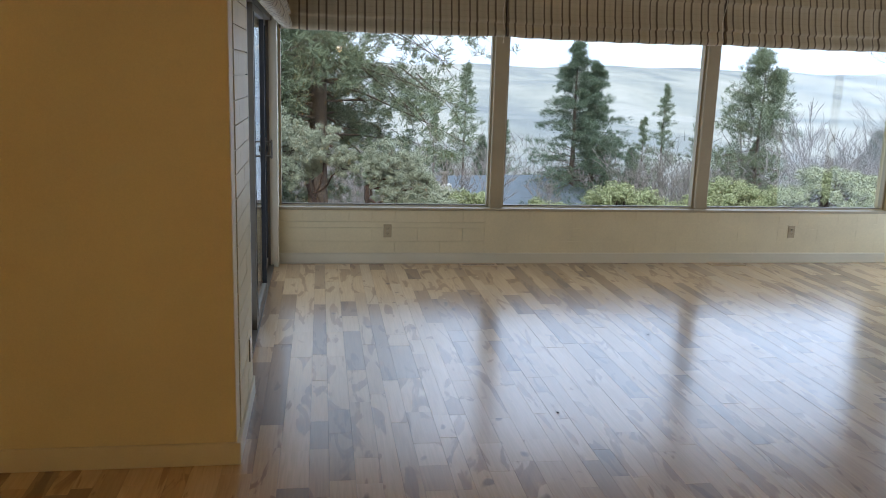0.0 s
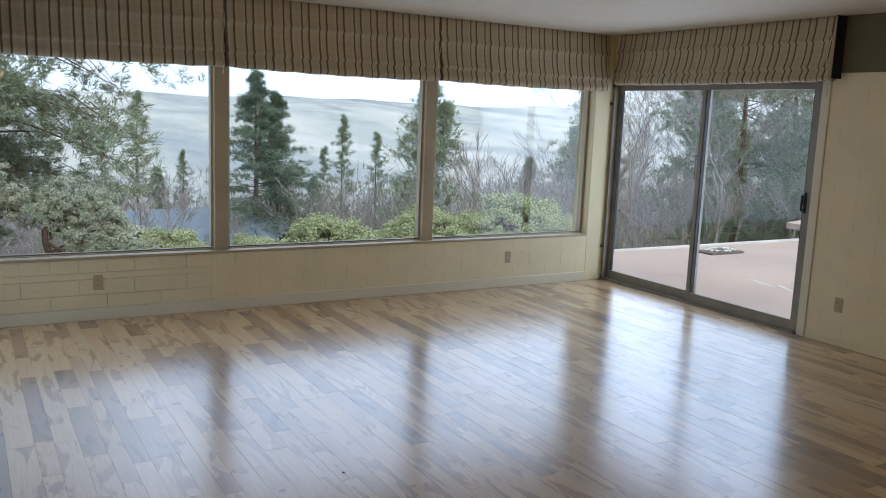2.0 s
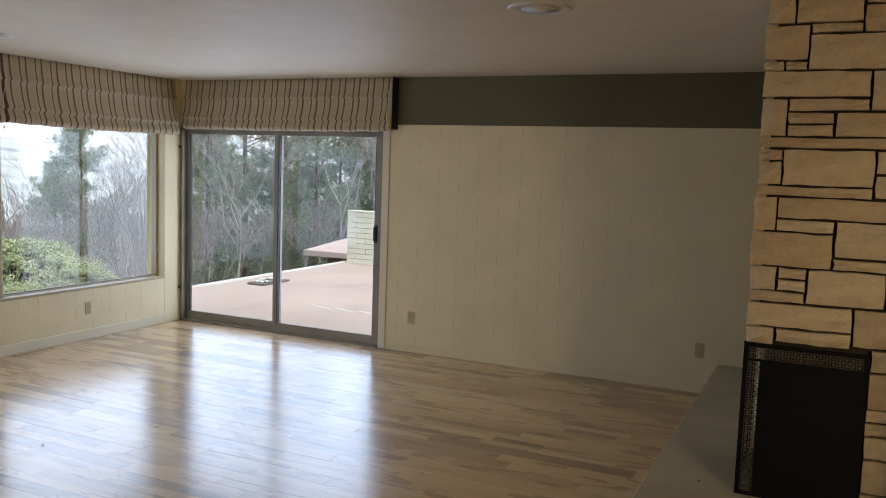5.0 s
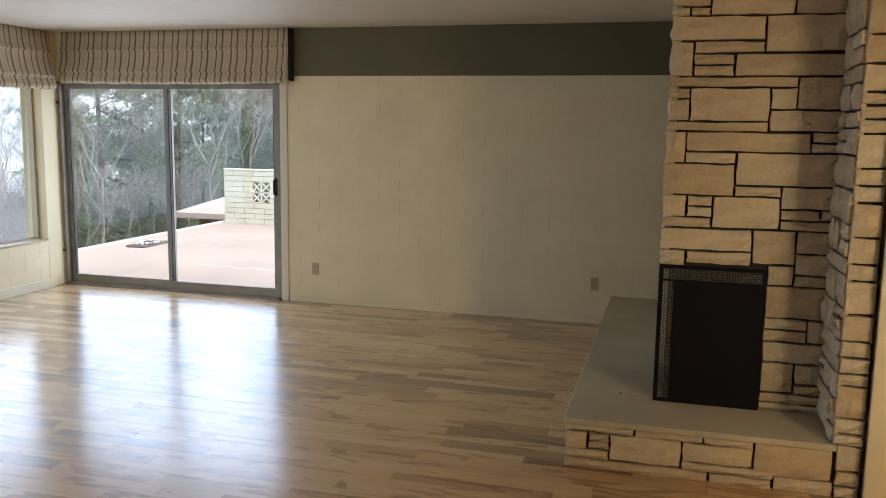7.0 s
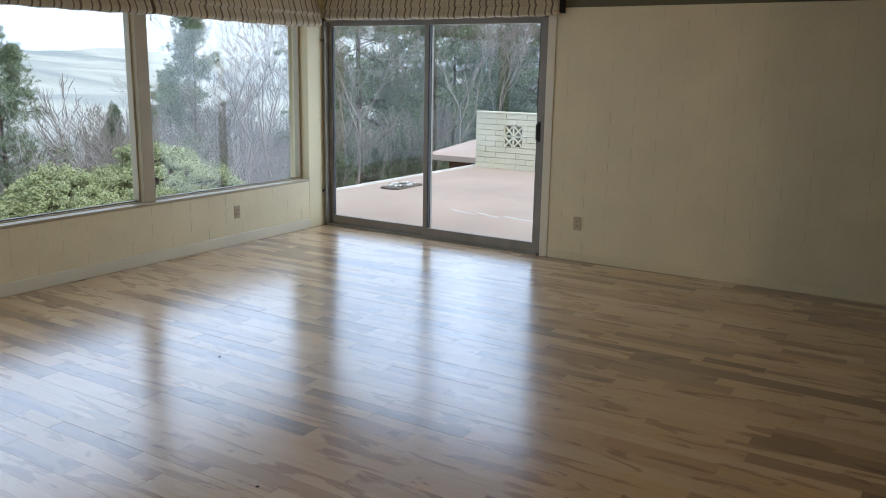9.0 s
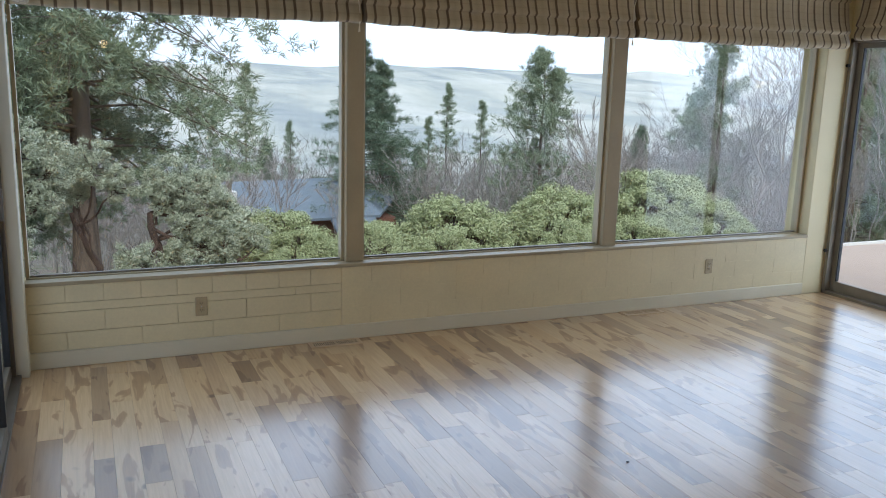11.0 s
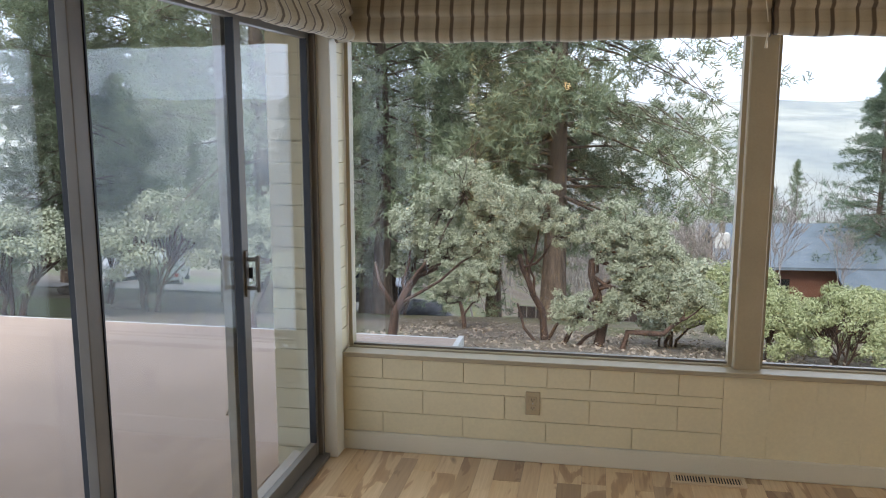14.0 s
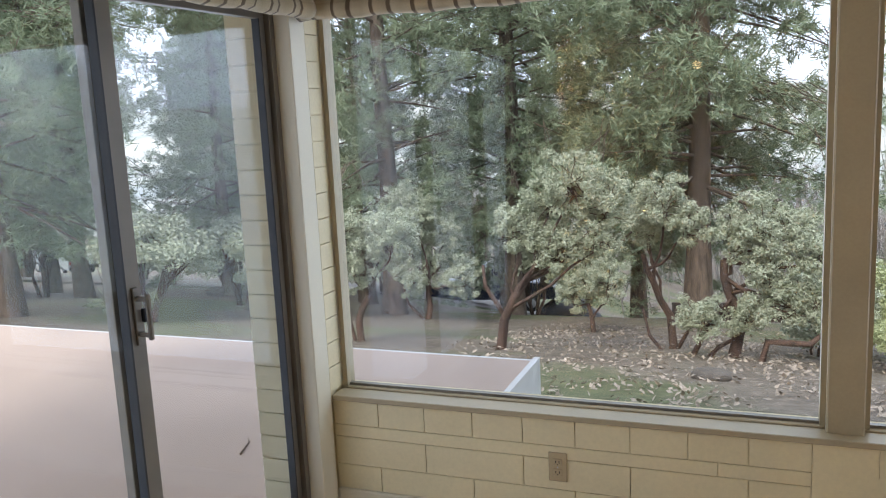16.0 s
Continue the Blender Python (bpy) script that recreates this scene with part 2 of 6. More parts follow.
def stone_material():
    """Split sandstone: honey blocks, each its own tone, with rough faces."""
    m, n, l, b = nodes_of("split_sandstone")
    rnd = n.new("ShaderNodeObjectInfo").outputs["Random"]
    tone = ramp_node(n, l, rnd, [(0.0, (0.56, 0.475, 0.33)), (0.4, (0.64, 0.56, 0.41)), (0.75, (0.54, 0.445, 0.30)), (1.0, (0.69, 0.62, 0.47))])
    a = noise_node(n, l, 6, 5, 0.6, (1, 1, 2.5), "Object")
    f = noise_node(n, l, 45, 4, 0.6)
    st = ramp_node(n, l, a.outputs["Fac"], [(0.3, (0.78, 0.72, 0.66)), (0.6, (1, 1, 1))])
    fi = ramp_node(n, l, f.outputs["Fac"], [(0.3, (0.85, 0.83, 0.8)), (0.7, (1, 1, 1))])
    c = mix_node(n, l, 0.8, tone.outputs["Color"], st.outputs["Color"], "MULTIPLY")
    c = mix_node(n, l, 0.8, c, fi.outputs["Color"], "MULTIPLY")
    l.new(c, b.inputs["Base Color"])
    b.inputs["Roughness"].default_value = 0.85
    mx = n.new("ShaderNodeMath")
    mx.operation = "ADD"
    l.new(a.outputs["Fac"], mx.inputs[0])
    l.new(f.outputs["Fac"], mx.inputs[1])
    bump(n, l, b, mx.outputs[0], 0.6, 0.012)
    return m


def glass_material():
    m, n, l, b = nodes_of("window_glass")
    n.remove(b)
    tr = n.new("ShaderNodeBsdfTransparent")
    tr.inputs["Color"].default_value = (0.95, 0.97, 0.96, 1)
    gl = n.new("ShaderNodeBsdfGlossy")
    gl.inputs["Roughness"].default_value = 0.01
    lw = n.new("ShaderNodeLayerWeight")
    lw.inputs["Blend"].default_value = 0.5
    pw = n.new("ShaderNodeMath")
    pw.operation = "POWER"
    pw.inputs[1].default_value = 4.5
    l.new(lw.outputs["Facing"], pw.inputs[0])
    fr = n.new("ShaderNodeMath")
    fr.operation = "MULTIPLY_ADD"
    fr.inputs[1].default_value = 0.7
    fr.inputs[2].default_value = 0.045
    l.new(pw.outputs[0], fr.inputs[0])
    mx = n.new("ShaderNodeMixShader")
    l.new(fr.outputs[0], mx.inputs[0])
    l.new(tr.outputs[0], mx.inputs[1])
    l.new(gl.outputs[0], mx.inputs[2])
    l.new(mx.outputs[0], n["Material Output"].inputs["Surface"])
    return m


def leaf_material(name, dark, mid, light):
    m, n, l, b = nodes_of(name)
    rnd = n.new("ShaderNodeNewGeometry").outputs["Random Per Island"]
    r = ramp_node(n, l, rnd, [(0.0, dark), (0.5, mid), (1.0, light)])
    big = noise_node(n, l, 1.7, 2)
    t = ramp_node(n, l, big.outputs["Fac"], [(0.3, (0.75, 0.78, 0.7)), (0.7, (1, 1, 1))])
    l.new(mix_node(n, l, 0.7, r.outputs["Color"], t.outputs["Color"], "MULTIPLY"), b.inputs["Base Color"])
    b.inputs["Roughness"].default_value = 0.6
    tl = n.new("ShaderNodeBsdfTranslucent")
    l.new(b.inputs["Base Color"].links[0].from_socket, tl.inputs["Color"])
    mx = n.new("ShaderNodeMixShader")
    mx.inputs[0].default_value = 0.10
    l.new(b.outputs[0], mx.inputs[1])
    l.new(tl.outputs[0], mx.inputs[2])
    l.new(mx.outputs[0], n["Material Output"].inputs["Surface"])
    return m


def ground_material():
    """Leaf litter, bare soil, thin grass and a gravel drive, told apart by broad patches."""
    m, n, l, b = nodes_of("hillside_ground")
    g = noise_node(n, l, 0.16, 4, 0.6)
    f = noise_node(n, l, 7.0, 6, 0.7)
    k = noise_node(n, l, 45.0, 3, 0.7)
    patch = ramp_node(n, l, g.outputs["Fac"], [(0.38, (0.17, 0.14, 0.115)), (0.5, (0.22, 0.19, 0.15)), (0.58, (0.15, 0.17, 0.085))])
    fine = ramp_node(n, l, f.outputs["Fac"], [(0.3, (0.5, 0.48, 0.45)), (0.55, (1, 1, 1)), (0.72, (1.5, 1.45, 1.4))])
    c = mix_node(n, l, 0.9, patch.outputs["Color"], fine.outputs["Color"], "MULTIPLY")
    kk = ramp_node(n, l, k.outputs["Fac"], [(0.35, (0.6, 0.6, 0.6)), (0.7, (1.25, 1.2, 1.2))])
    l.new(mix_node(n, l, 0.7, c, kk.outputs["Color"], "MULTIPLY"), b.inputs["Base Color"])
    b.inputs["Roughness"].default_value = 0.95
    bump(n, l, b, f.outputs["Fac"], 0.6, 0.05)
    return m


def bark_material(name, a_col, b_col, scale):
    m, n, l, b = nodes_of(name)
    z = noise_node(n, l, scale, 5, 0.65, (1, 1, 0.22))
    r = ramp_node(n, l, z.outputs["Fac"], [(0.35, a_col), (0.65, b_col)])
    l.new(r.outputs["Color"], b.inputs["Base Color"])
    b.inputs["Roughness"].default_value = 0.9
    bump(n, l, b, z.outputs["Fac"], 0.8, 0.03)
    return m


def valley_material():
    """Fields, hedges and slopes seen kilometres off, their colours paled to carry distance haze."""
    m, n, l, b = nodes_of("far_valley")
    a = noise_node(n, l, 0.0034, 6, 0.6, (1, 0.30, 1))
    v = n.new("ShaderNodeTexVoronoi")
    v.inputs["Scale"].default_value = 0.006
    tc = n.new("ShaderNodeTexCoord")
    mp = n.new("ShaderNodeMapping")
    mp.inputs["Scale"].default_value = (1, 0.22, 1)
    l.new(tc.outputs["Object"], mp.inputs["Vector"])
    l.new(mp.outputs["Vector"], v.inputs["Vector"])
    # distance haze is mixed into these pale grey tones
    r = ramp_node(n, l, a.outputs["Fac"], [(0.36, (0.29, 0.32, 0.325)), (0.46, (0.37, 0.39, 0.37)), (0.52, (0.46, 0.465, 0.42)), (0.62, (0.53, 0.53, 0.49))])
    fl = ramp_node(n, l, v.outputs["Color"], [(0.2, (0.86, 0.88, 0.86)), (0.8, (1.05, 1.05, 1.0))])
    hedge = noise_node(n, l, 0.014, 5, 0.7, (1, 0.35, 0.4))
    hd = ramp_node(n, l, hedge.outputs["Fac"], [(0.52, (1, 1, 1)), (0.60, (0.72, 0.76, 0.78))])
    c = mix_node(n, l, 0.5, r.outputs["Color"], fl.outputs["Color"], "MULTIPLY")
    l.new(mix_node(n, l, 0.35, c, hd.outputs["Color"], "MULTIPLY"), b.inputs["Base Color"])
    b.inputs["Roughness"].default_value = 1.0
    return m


M_GROUND = ground_material()
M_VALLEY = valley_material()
M_BARK_PINE = bark_material("pine_bark", (0.075, 0.058, 0.048), (0.19, 0.14, 0.11), 9)
M_BARK_GREY = bark_material("grey_bark", (0.26, 0.23, 0.215), (0.42, 0.375, 0.35), 14)
M_BARK_RED = bark_material("red_brown_bark", (0.055, 0.038, 0.032), (0.135, 0.082, 0.064), 12)
M_LEAF_GREY = leaf_material("grey_green_leaf", (0.32, 0.355, 0.255), (0.43, 0.465, 0.345), (0.54, 0.565, 0.445))
M_LEAF_LIME = leaf_material("yellow_green_leaf", (0.33, 0.375, 0.19), (0.43, 0.475, 0.255), (0.53, 0.56, 0.335))
M_NEEDLE = leaf_material("pine_needle", (0.18, 0.235, 0.15), (0.25, 0.31, 0.20), (0.335, 0.39, 0.255))
M_NEEDLE_FIR = leaf_material("fir_needle", (0.11, 0.165, 0.11), (0.155, 0.215, 0.145), (0.21, 0.275, 0.185))
M_WOODS = leaf_material("bare_woods_twig", (0.22, 0.20, 0.19), (0.31, 0.285, 0.27), (0.39, 0.36, 0.345))
M_ROAD = plain("gravel_drive", (0.17, 0.155, 0.14), 0.95, scale=0.7, vary=0.2, fine=25, relief=0.6, dist=0.02)
M_SHINGLE = plain("blue_grey_shingle", (0.155, 0.195, 0.235), 0.85, scale=1.2, vary=0.12, fine=8, relief=0.4, dist=0.02)
M_REDWOOD = plain("red_brown_siding", (0.17, 0.075, 0.05), 0.8, scale=1.5, vary=0.2, fine=14)
M_ROOFPINK = plain("pale_pink_roofing", (0.55, 0.42, 0.36), 0.85, scale=0.8, vary=0.1, fine=20)
M_CARWHITE = plain("white_car_paint", (0.75, 0.76, 0.78), 0.25, vary=0.02, relief=0.0)
M_CARBLUE = plain("dark_blue_car_paint", (0.015, 0.02, 0.04), 0.25, vary=0.05, relief=0.0)
M_CARGREY = plain("silver_green_car_paint", (0.30, 0.34, 0.34), 0.3, vary=0.03, relief=0.0)
M_CARGLASS = plain("dark_car_glass", (0.015, 0.018, 0.02), 0.1, vary=0.05, relief=0.0)
M_TYRE = plain("tyre_rubber", (0.02, 0.02, 0.02), 0.85, vary=0.1)
M_CHROME = plain("dull_metal", (0.5, 0.5, 0.5), 0.35, 0.8, vary=0.05)
M_TARP = plain("black_tarpaulin", (0.02, 0.021, 0.024), 0.5, vary=0.2)
M_DRIED = plain("dry_leaf_litter", (0.38, 0.32, 0.26), 0.9, scale=3, vary=0.4)
M_TAIL = plain("red_lamp_plastic", (0.25, 0.02, 0.015), 0.3, vary=0.05)
M_FENCE = plain("dark_fence_board", (0.09, 0.07, 0.06), 0.9, scale=3, vary=0.25)

def globe_material():
    m, n, l, b = nodes_of("glowing_globe")
    b.inputs["Base Color"].default_value = (0.9, 0.8, 0.6, 1)
    b.inputs["Emission Color"].default_value = (1.0, 0.66, 0.30, 1)
    b.inputs["Emission Strength"].default_value = 4.0
    return m


M_GLOBE = globe_material()
M_CEIL = ceiling_material()
M_PLANK = plank_material("hickory_board", False)
M_PLANK_REST = plank_material("hickory_board_rest", True)
M_FABRIC = fabric_material()
M_STONE = stone_material()
M_GLASS = glass_material()

# ---- mesh helpers ----
def box_into(bm, x0, y0, z0, x1, y1, z1, bev=0.0):
    r = bmesh.ops.create_cube(bm, size=1.0, matrix=Matrix.Translation(((x0 + x1) / 2, (y0 + y1) / 2, (z0 + z1) / 2)) @ Matrix.Diagonal((abs(x1 - x0), abs(y1 - y0), abs(z1 - z0), 1)))
    if bev:
        es = {e for v in r["verts"] for e in v.link_edges}
        bmesh.ops.bevel(bm, geom=list(es), offset=bev, segments=1, affect="EDGES", profile=0.7)
    return bm


def cyl_into(bm, p, q, r0, r1, seg=12):
    p, q = Vector(p), Vector(q)
    d = q - p
    m = Matrix.Translation((p + q) / 2) @ d.to_track_quat("Z", "Y").to_matrix().to_4x4()
    bmesh.ops.create_cone(bm, cap_ends=True, segments=seg, radius1=r0, radius2=r1, depth=d.length, matrix=m)
    return bm


def mesh_of(name, bm, material, smooth=False):
    me = bpy.data.meshes.new(name)
    bmesh.ops.recalc_face_normals(bm, faces=bm.faces)
    bm.to_mesh(me)
    bm.free()
    if smooth:
        for p in me.polygons:
            p.use_smooth = True
    me.materials.append(material)
    return me


def part(name, bm, material, parent=None, label="", smooth=False):
    ob = new(name, mesh_of(name, bm, material, smooth))
    if parent is not None:
        ob.parent = parent
    if label:
        ob["label"] = label
    return ob


def boxes(*rows, bev=0.0):
    bm = bmesh.new()
    for r in rows:
        box_into(bm, *r, bev=bev)
    return bm


def thing(name, at, label, category, group=""):
    e = new(name)
    e.location = at
    e.empty_display_size = 0.2
    return tagged(e, label, category, group)


def structure(name, bm, material, label, category):
    return tagged(part(name, bm, material), label, category, kind="structure")


# ---- the room: plan in metres ----
XL, XR = -0.285, 5.66          # faces of the two side walls
YW = 7.25                     # face of the window wall
YG = 7.37                     # window glass
SILL = 0.50
HC = 2.53                     # ceiling
HEAD = 2.06                   # top of the openings
XB = -0.275                   # brick return beside the wide sliding door
YS = 3.465                    # face of the plain stub wall
YF = 1.29                     # stone face towards the windows
XF = 2.91                     # stone face towards the room
DOOR_R = (4.80, 7.24)
DOOR_L = (4.27, 7.12)

floor = structure("floor", boxes((-3.4, -3.2, -0.20, XR + 0.1, YS + 0.02, -0.022), (XL - 0.06, YS + 0.02, -0.20, XR + 0.1, YW + 0.02, -0.022)), M_SUBFLOOR, "hickory board floor with a satin finish", "floor")
ceiling = structure("ceiling", boxes((-3.5, -3.3, HC, XR + 0.35, YW + 0.35, HC + 0.15)), M_CEIL, "cream ceiling with swirled plaster", "ceiling")

# window wall: low wall, head, piers
wall_north = structure("wall_north", boxes((XL - 0.36, YW + 0.012, -0.2, XR + 0.10, YW + 0.25, SILL - 0.025)), M_BLOCK,
                       "low cream painted block wall under the windows", "wall")
part("head", boxes((XL - 0.36, YW, HEAD, XR + 0.35, YW + 0.25, HC)), M_WALL, wall_north)
part("pier", boxes((5.44, YW, 0.0, XR + 0.06, YW + 0.25, HEAD), bev=0.004), M_WALL, wall_north)
# outer pier beside the wide sliding door
part("pier", boxes((-0.62, YW - 0.03, -0.1, -0.40, YW + 0.25, HEAD)), M_OUTBLOCK, wall_north)
part("pier", boxes((-0.40, DOOR_L[1] + 0.112, -0.1, XL - 0.012, YG + 0.1, HEAD)), M_BLOCK, wall_north)

# right wall with the two-panel door
wall_east = structure("wall_east", boxes((XR + 0.012, -3.2, -0.2, XR + 0.25, DOOR_R[0], 2.105)), M_BLOCK, "cream painted block wall with an olive band above", "wall")
part("band", boxes((XR - 0.006, YF - 1.0, 2.105, XR + 0.25, DOOR_R[0], HC)), M_BAND, wall_east, "dark olive painted band")
part("head", boxes((XR, DOOR_R[0], HEAD, XR + 0.25, DOOR_R[1] + 0.02, HC)), M_WALL, wall_east)
part("jamb", boxes((XR - 0.012, DOOR_R[0] - 0.075, 0.0, XR + 0.03, DOOR_R[0], HEAD + 0.05), bev=0.004), M_TRIM, wall_east)

# left wall: recess with the wide sliding door, brick return, plain stub
wall_west = structure("wall_west", boxes((-0.60, YS + 0.15, -0.2, XB - 0.012, DOOR_L[0], HC)), M_BLOCK, "cream painted brick return beside a sliding door", "wall")
part("head", boxes((-0.60, DOOR_L[0] - 0.01, HEAD, XL, DOOR_L[1] + 0.12, HC)), M_WALL, wall_west)
wall_stub = structure("wall_stub", boxes((-3.4, YS, 0.0, XB - 0.004, YS + 0.15, HC), bev=0.003), M_WALL, "plain cream plaster wall end", "wall")
# closing walls behind the walker
structure("wall_south", boxes((-3.5, -3.35, -0.2, XR + 0.25, -3.2, HC)), M_WALL, "plain cream wall behind the walk", "wall")
structure("wall_hall", boxes((-3.55, -3.2, -0.2, -3.4, YS + 0.15, HC)), M_WALL, "plain cream wall behind the walk", "wall")
wall_chimney = structure("wall_chimney", boxes((2.44, -3.2, 0.0, 2.56, 0.355, HC)), M_WALL, "plain cream wall beside the stone fireplace", "wall")
part("casing", boxes((2.418, 0.295, 0.0, 2.44, 0.368, HC - 0.01), bev=0.003), M_TRIM, wall_chimney)

# baseboards
baseboard = structure("baseboard", boxes((XL, YW - 0.014, 0.0, 5.44, YW + 0.012, 0.095), bev=0.004), M_TRIM, "cream baseboard below the windows", "baseboard")
structure("baseboard", boxes((XL - 0.02, DOOR_L[1] + 0.112, 0.0, XL + 0.012, YW - 0.015, 0.095), bev=0.003), M_TRIM, "cream baseboard beside the sliding door", "baseboard")
structure("baseboard", boxes((-3.4, YS - 0.014, 0.0, XB + 0.012, YS, 0.10), bev=0.003), M_TRIM, "cream baseboard on the stub wall", "baseboard")
structure("baseboard", boxes((XB - 0.012, YS + 0.002, 0.0, XB + 0.012, DOOR_L[0], 0.095), bev=0.003), M_TRIM, "cream baseboard on the brick return", "baseboard")
structure("baseboard", boxes((XR - 0.006, 1.80, 0.0, XR + 0.012, DOOR_R[0] - 0.08, 0.06), bev=0.002), M_WALL, "thin cream baseboard on the block wall", "baseboard")

# ---- windows ----
panes = ((XL + 0.005, 1.555), (1.672, 3.49), (3.605, 5.43))
for k, (x0, x1) in enumerate(panes, 1):
    w = tagged(part(f"window_{k}", boxes((x0, YG - 0.035, SILL - 0.02, x1, YG + 0.04, SILL + 0.004), bev=0.003), M_WINFRAME),
               "fixed picture window in a tan frame", "window", "picture windows", "structure")
    part("window_frame", boxes((x0, YG - 0.03, SILL + 0.004, x0 + 0.018, YG + 0.035, HEAD), (x1 - 0.018, YG - 0.03, SILL + 0.004, x1, YG + 0.035, HEAD)), M_WINFRAME, w)
    part("glazing_bead", boxes((x0 + 0.018, YG - 0.012, SILL + 0.004, x1 - 0.018, YG + 0.012, SILL + 0.014)), M_ALU, w)
    g = part("pane", boxes((x0 + 0.012, YG - 0.003, SILL, x1 - 0.012, YG + 0.003, HEAD)), M_GLASS, w, "clear glass")
    g.visible_shadow = False
for a, b in ((panes[0][1], panes[1][0]), (panes[1][1], panes[2][0])):
    structure("mullion", boxes((a, YG - 0.075, SILL - 0.02, b, YG + 0.06, HEAD), bev=0.005), M_WINFRAME, "tan painted window post", "window post")
structure("window_sill", boxes((XL, YW - 0.012, SILL - 0.025, 5.44, YG - 0.036, SILL - 0.003), bev=0.003), M_WINFRAME, "narrow tan painted window sill", "sill")


# ---- sliding doors ----
def door_panel(name, parent, x, y0, y1, z0, z1, stile, bottom, mat):
    """One sliding panel in the plane of x: stiles, rails, black seals and glass."""
    p = part(name, boxes((x - 0.016, y0, z0, x + 0.016, y0 + stile, z1), (x - 0.016, y1 - stile, z0, x + 0.016, y1, z1),
                         (x - 0.016, y0 + stile, z0, x + 0.016, y1 - stile, z0 + bottom), (x - 0.016, y0 + stile, z1 - 0.045, x + 0.016, y1 - stile, z1), bev=0.002), mat, parent)
    s = 0.007
    part("seal", boxes((x - 0.010, y0 + stile, z0 + bottom, x + 0.019, y0 + stile + s, z1 - 0.045), (x - 0.010, y1 - stile - s, z0 + bottom, x + 0.019, y1 - stile, z1 - 0.045)), M_BLACK, p)
    g = part("pane", boxes((x - 0.003, y0 + stile * 0.8, z0 + bottom * 0.8, x + 0.003, y1 - stile * 0.8, z1 - 0.03)), M_GLASS, p, "clear glass")
    g.visible_shadow = False
    return p


def pull_handle(parent, x, y, z, side, mat):
    """A D-shaped pull with a lock plate; side is the way it stands off along x, and it opens along y."""
    bm = bmesh.new()
    box_into(bm, x, y - 0.012, z - 0.085, x + side * 0.008, y + 0.012, z + 0.085, bev=0.002)
    box_into(bm, x + side * 0.008, y - 0.008, z - 0.060, x + side * 0.05, y + 0.008, z - 0.046, bev=0.003)
    box_into(bm, x + side * 0.008, y - 0.008, z + 0.046, x + side * 0.05, y + 0.008, z + 0.060, bev=0.003)
    box_into(bm, x + side * 0.040, y - 0.008, z - 0.068, x + side * 0.054, y + 0.008, z + 0.068, bev=0.004)
    h = part("handle", bm, mat, parent, "metal pull handle")
    part("latch", boxes((x + side * 0.006, y + 0.012, z - 0.02, x + side * 0.02, y + 0.022, z + 0.02), bev=0.002), M_BLACK, h)


door_1 = tagged(part("door_1", boxes((XR - 0.005, DOOR_R[0], 0.0, XR + 0.10, DOOR_R[0] + 0.03, HEAD), (XR - 0.005, DOOR_R[1] - 0.03, 0.0, XR + 0.10, DOOR_R[1], HEAD),
                                     (XR - 0.005, DOOR_R[0], 0.0, XR + 0.10, DOOR_R[1], 0.022), (XR - 0.005, DOOR_R[0], HEAD - 0.03, XR + 0.10, DOOR_R[1], HEAD)), M_ALU),
                "closed two-panel aluminium sliding door to the deck", "sliding door", kind="structure")
door_panel("panel", door_1, XR + 0.025, DOOR_R[0] + 0.03, 6.04, 0.022, HEAD - 0.03, 0.045, 0.085, M_ALU)
door_panel("panel", door_1, XR + 0.068, 5.985, DOOR_R[1] - 0.03, 0.022, HEAD - 0.03, 0.045, 0.085, M_ALU)
pull_handle(door_1, XR + 0.009, DOOR_R[0] + 0.055, 1.08, -1, M_BLACK)
for z in (0.36, 1.85):
    part("bolt", cyl_into(bmesh.new(), (XR - 0.03, DOOR_R[1] - 0.012, z), (XR + 0.0, DOOR_R[1] - 0.012, z), 0.014, 0.011), M_BLACK, door_1)

DX = -0.34
door_2 = tagged(part("door_2", boxes((DX - 0.065, DOOR_L[0], 0.0, DX + 0.02, DOOR_L[0] + 0.035, HEAD), (DX - 0.06, DOOR_L[1] - 0.03, 0.0, DX - 0.005, DOOR_L[1], HEAD),
                                     (DX - 0.065, DOOR_L[0], 0.0, DX + 0.02, DOOR_L[1], 0.022), (DX - 0.065, DOOR_L[0], HEAD - 0.035, DX + 0.02, DOOR_L[1], HEAD)), M_BRONZE),
                "closed three-panel aluminium sliding door to the deck", "sliding door", kind="structure")
door_panel("panel", door_2, DX - 0.042, DOOR_L[0] + 0.035, 5.37, 0.022, HEAD - 0.035, 0.055, 0.075, M_BRONZE)
door_panel("panel", door_2, DX - 0.002, 5.28, 6.265, 0.022, HEAD - 0.035, 0.06, 0.075, M_BRONZE)
door_panel("panel", door_2, DX - 0.042, 6.195, DOOR_L[1] - 0.03, 0.022, HEAD - 0.035, 0.036, 0.075, M_BRONZE)
pull_handle(door_2, DX + 0.014, 6.235, 1.08, 1, M_BRONZE)
part("threshold", boxes((-0.54, DOOR_L[0], -0.10, DX - 0.066, YW - 0.05, -0.012), bev=0.006), M_FASCIA, door_2, "white painted outer threshold")
structure("door_jamb", boxes((-0.40, DOOR_L[1], 0.0, XL + 0.004, DOOR_L[1] + 0.11, HEAD), bev=0.004), M_TRIM, "cream painted door jamb", "jamb")
structure("door_jamb", boxes((-0.44, DOOR_L[0] - 0.012, 0.0, XB - 0.02, DOOR_L[0] + 0.004, HEAD), bev=0.003), M_TRIM, "cream painted door jamb", "jamb")

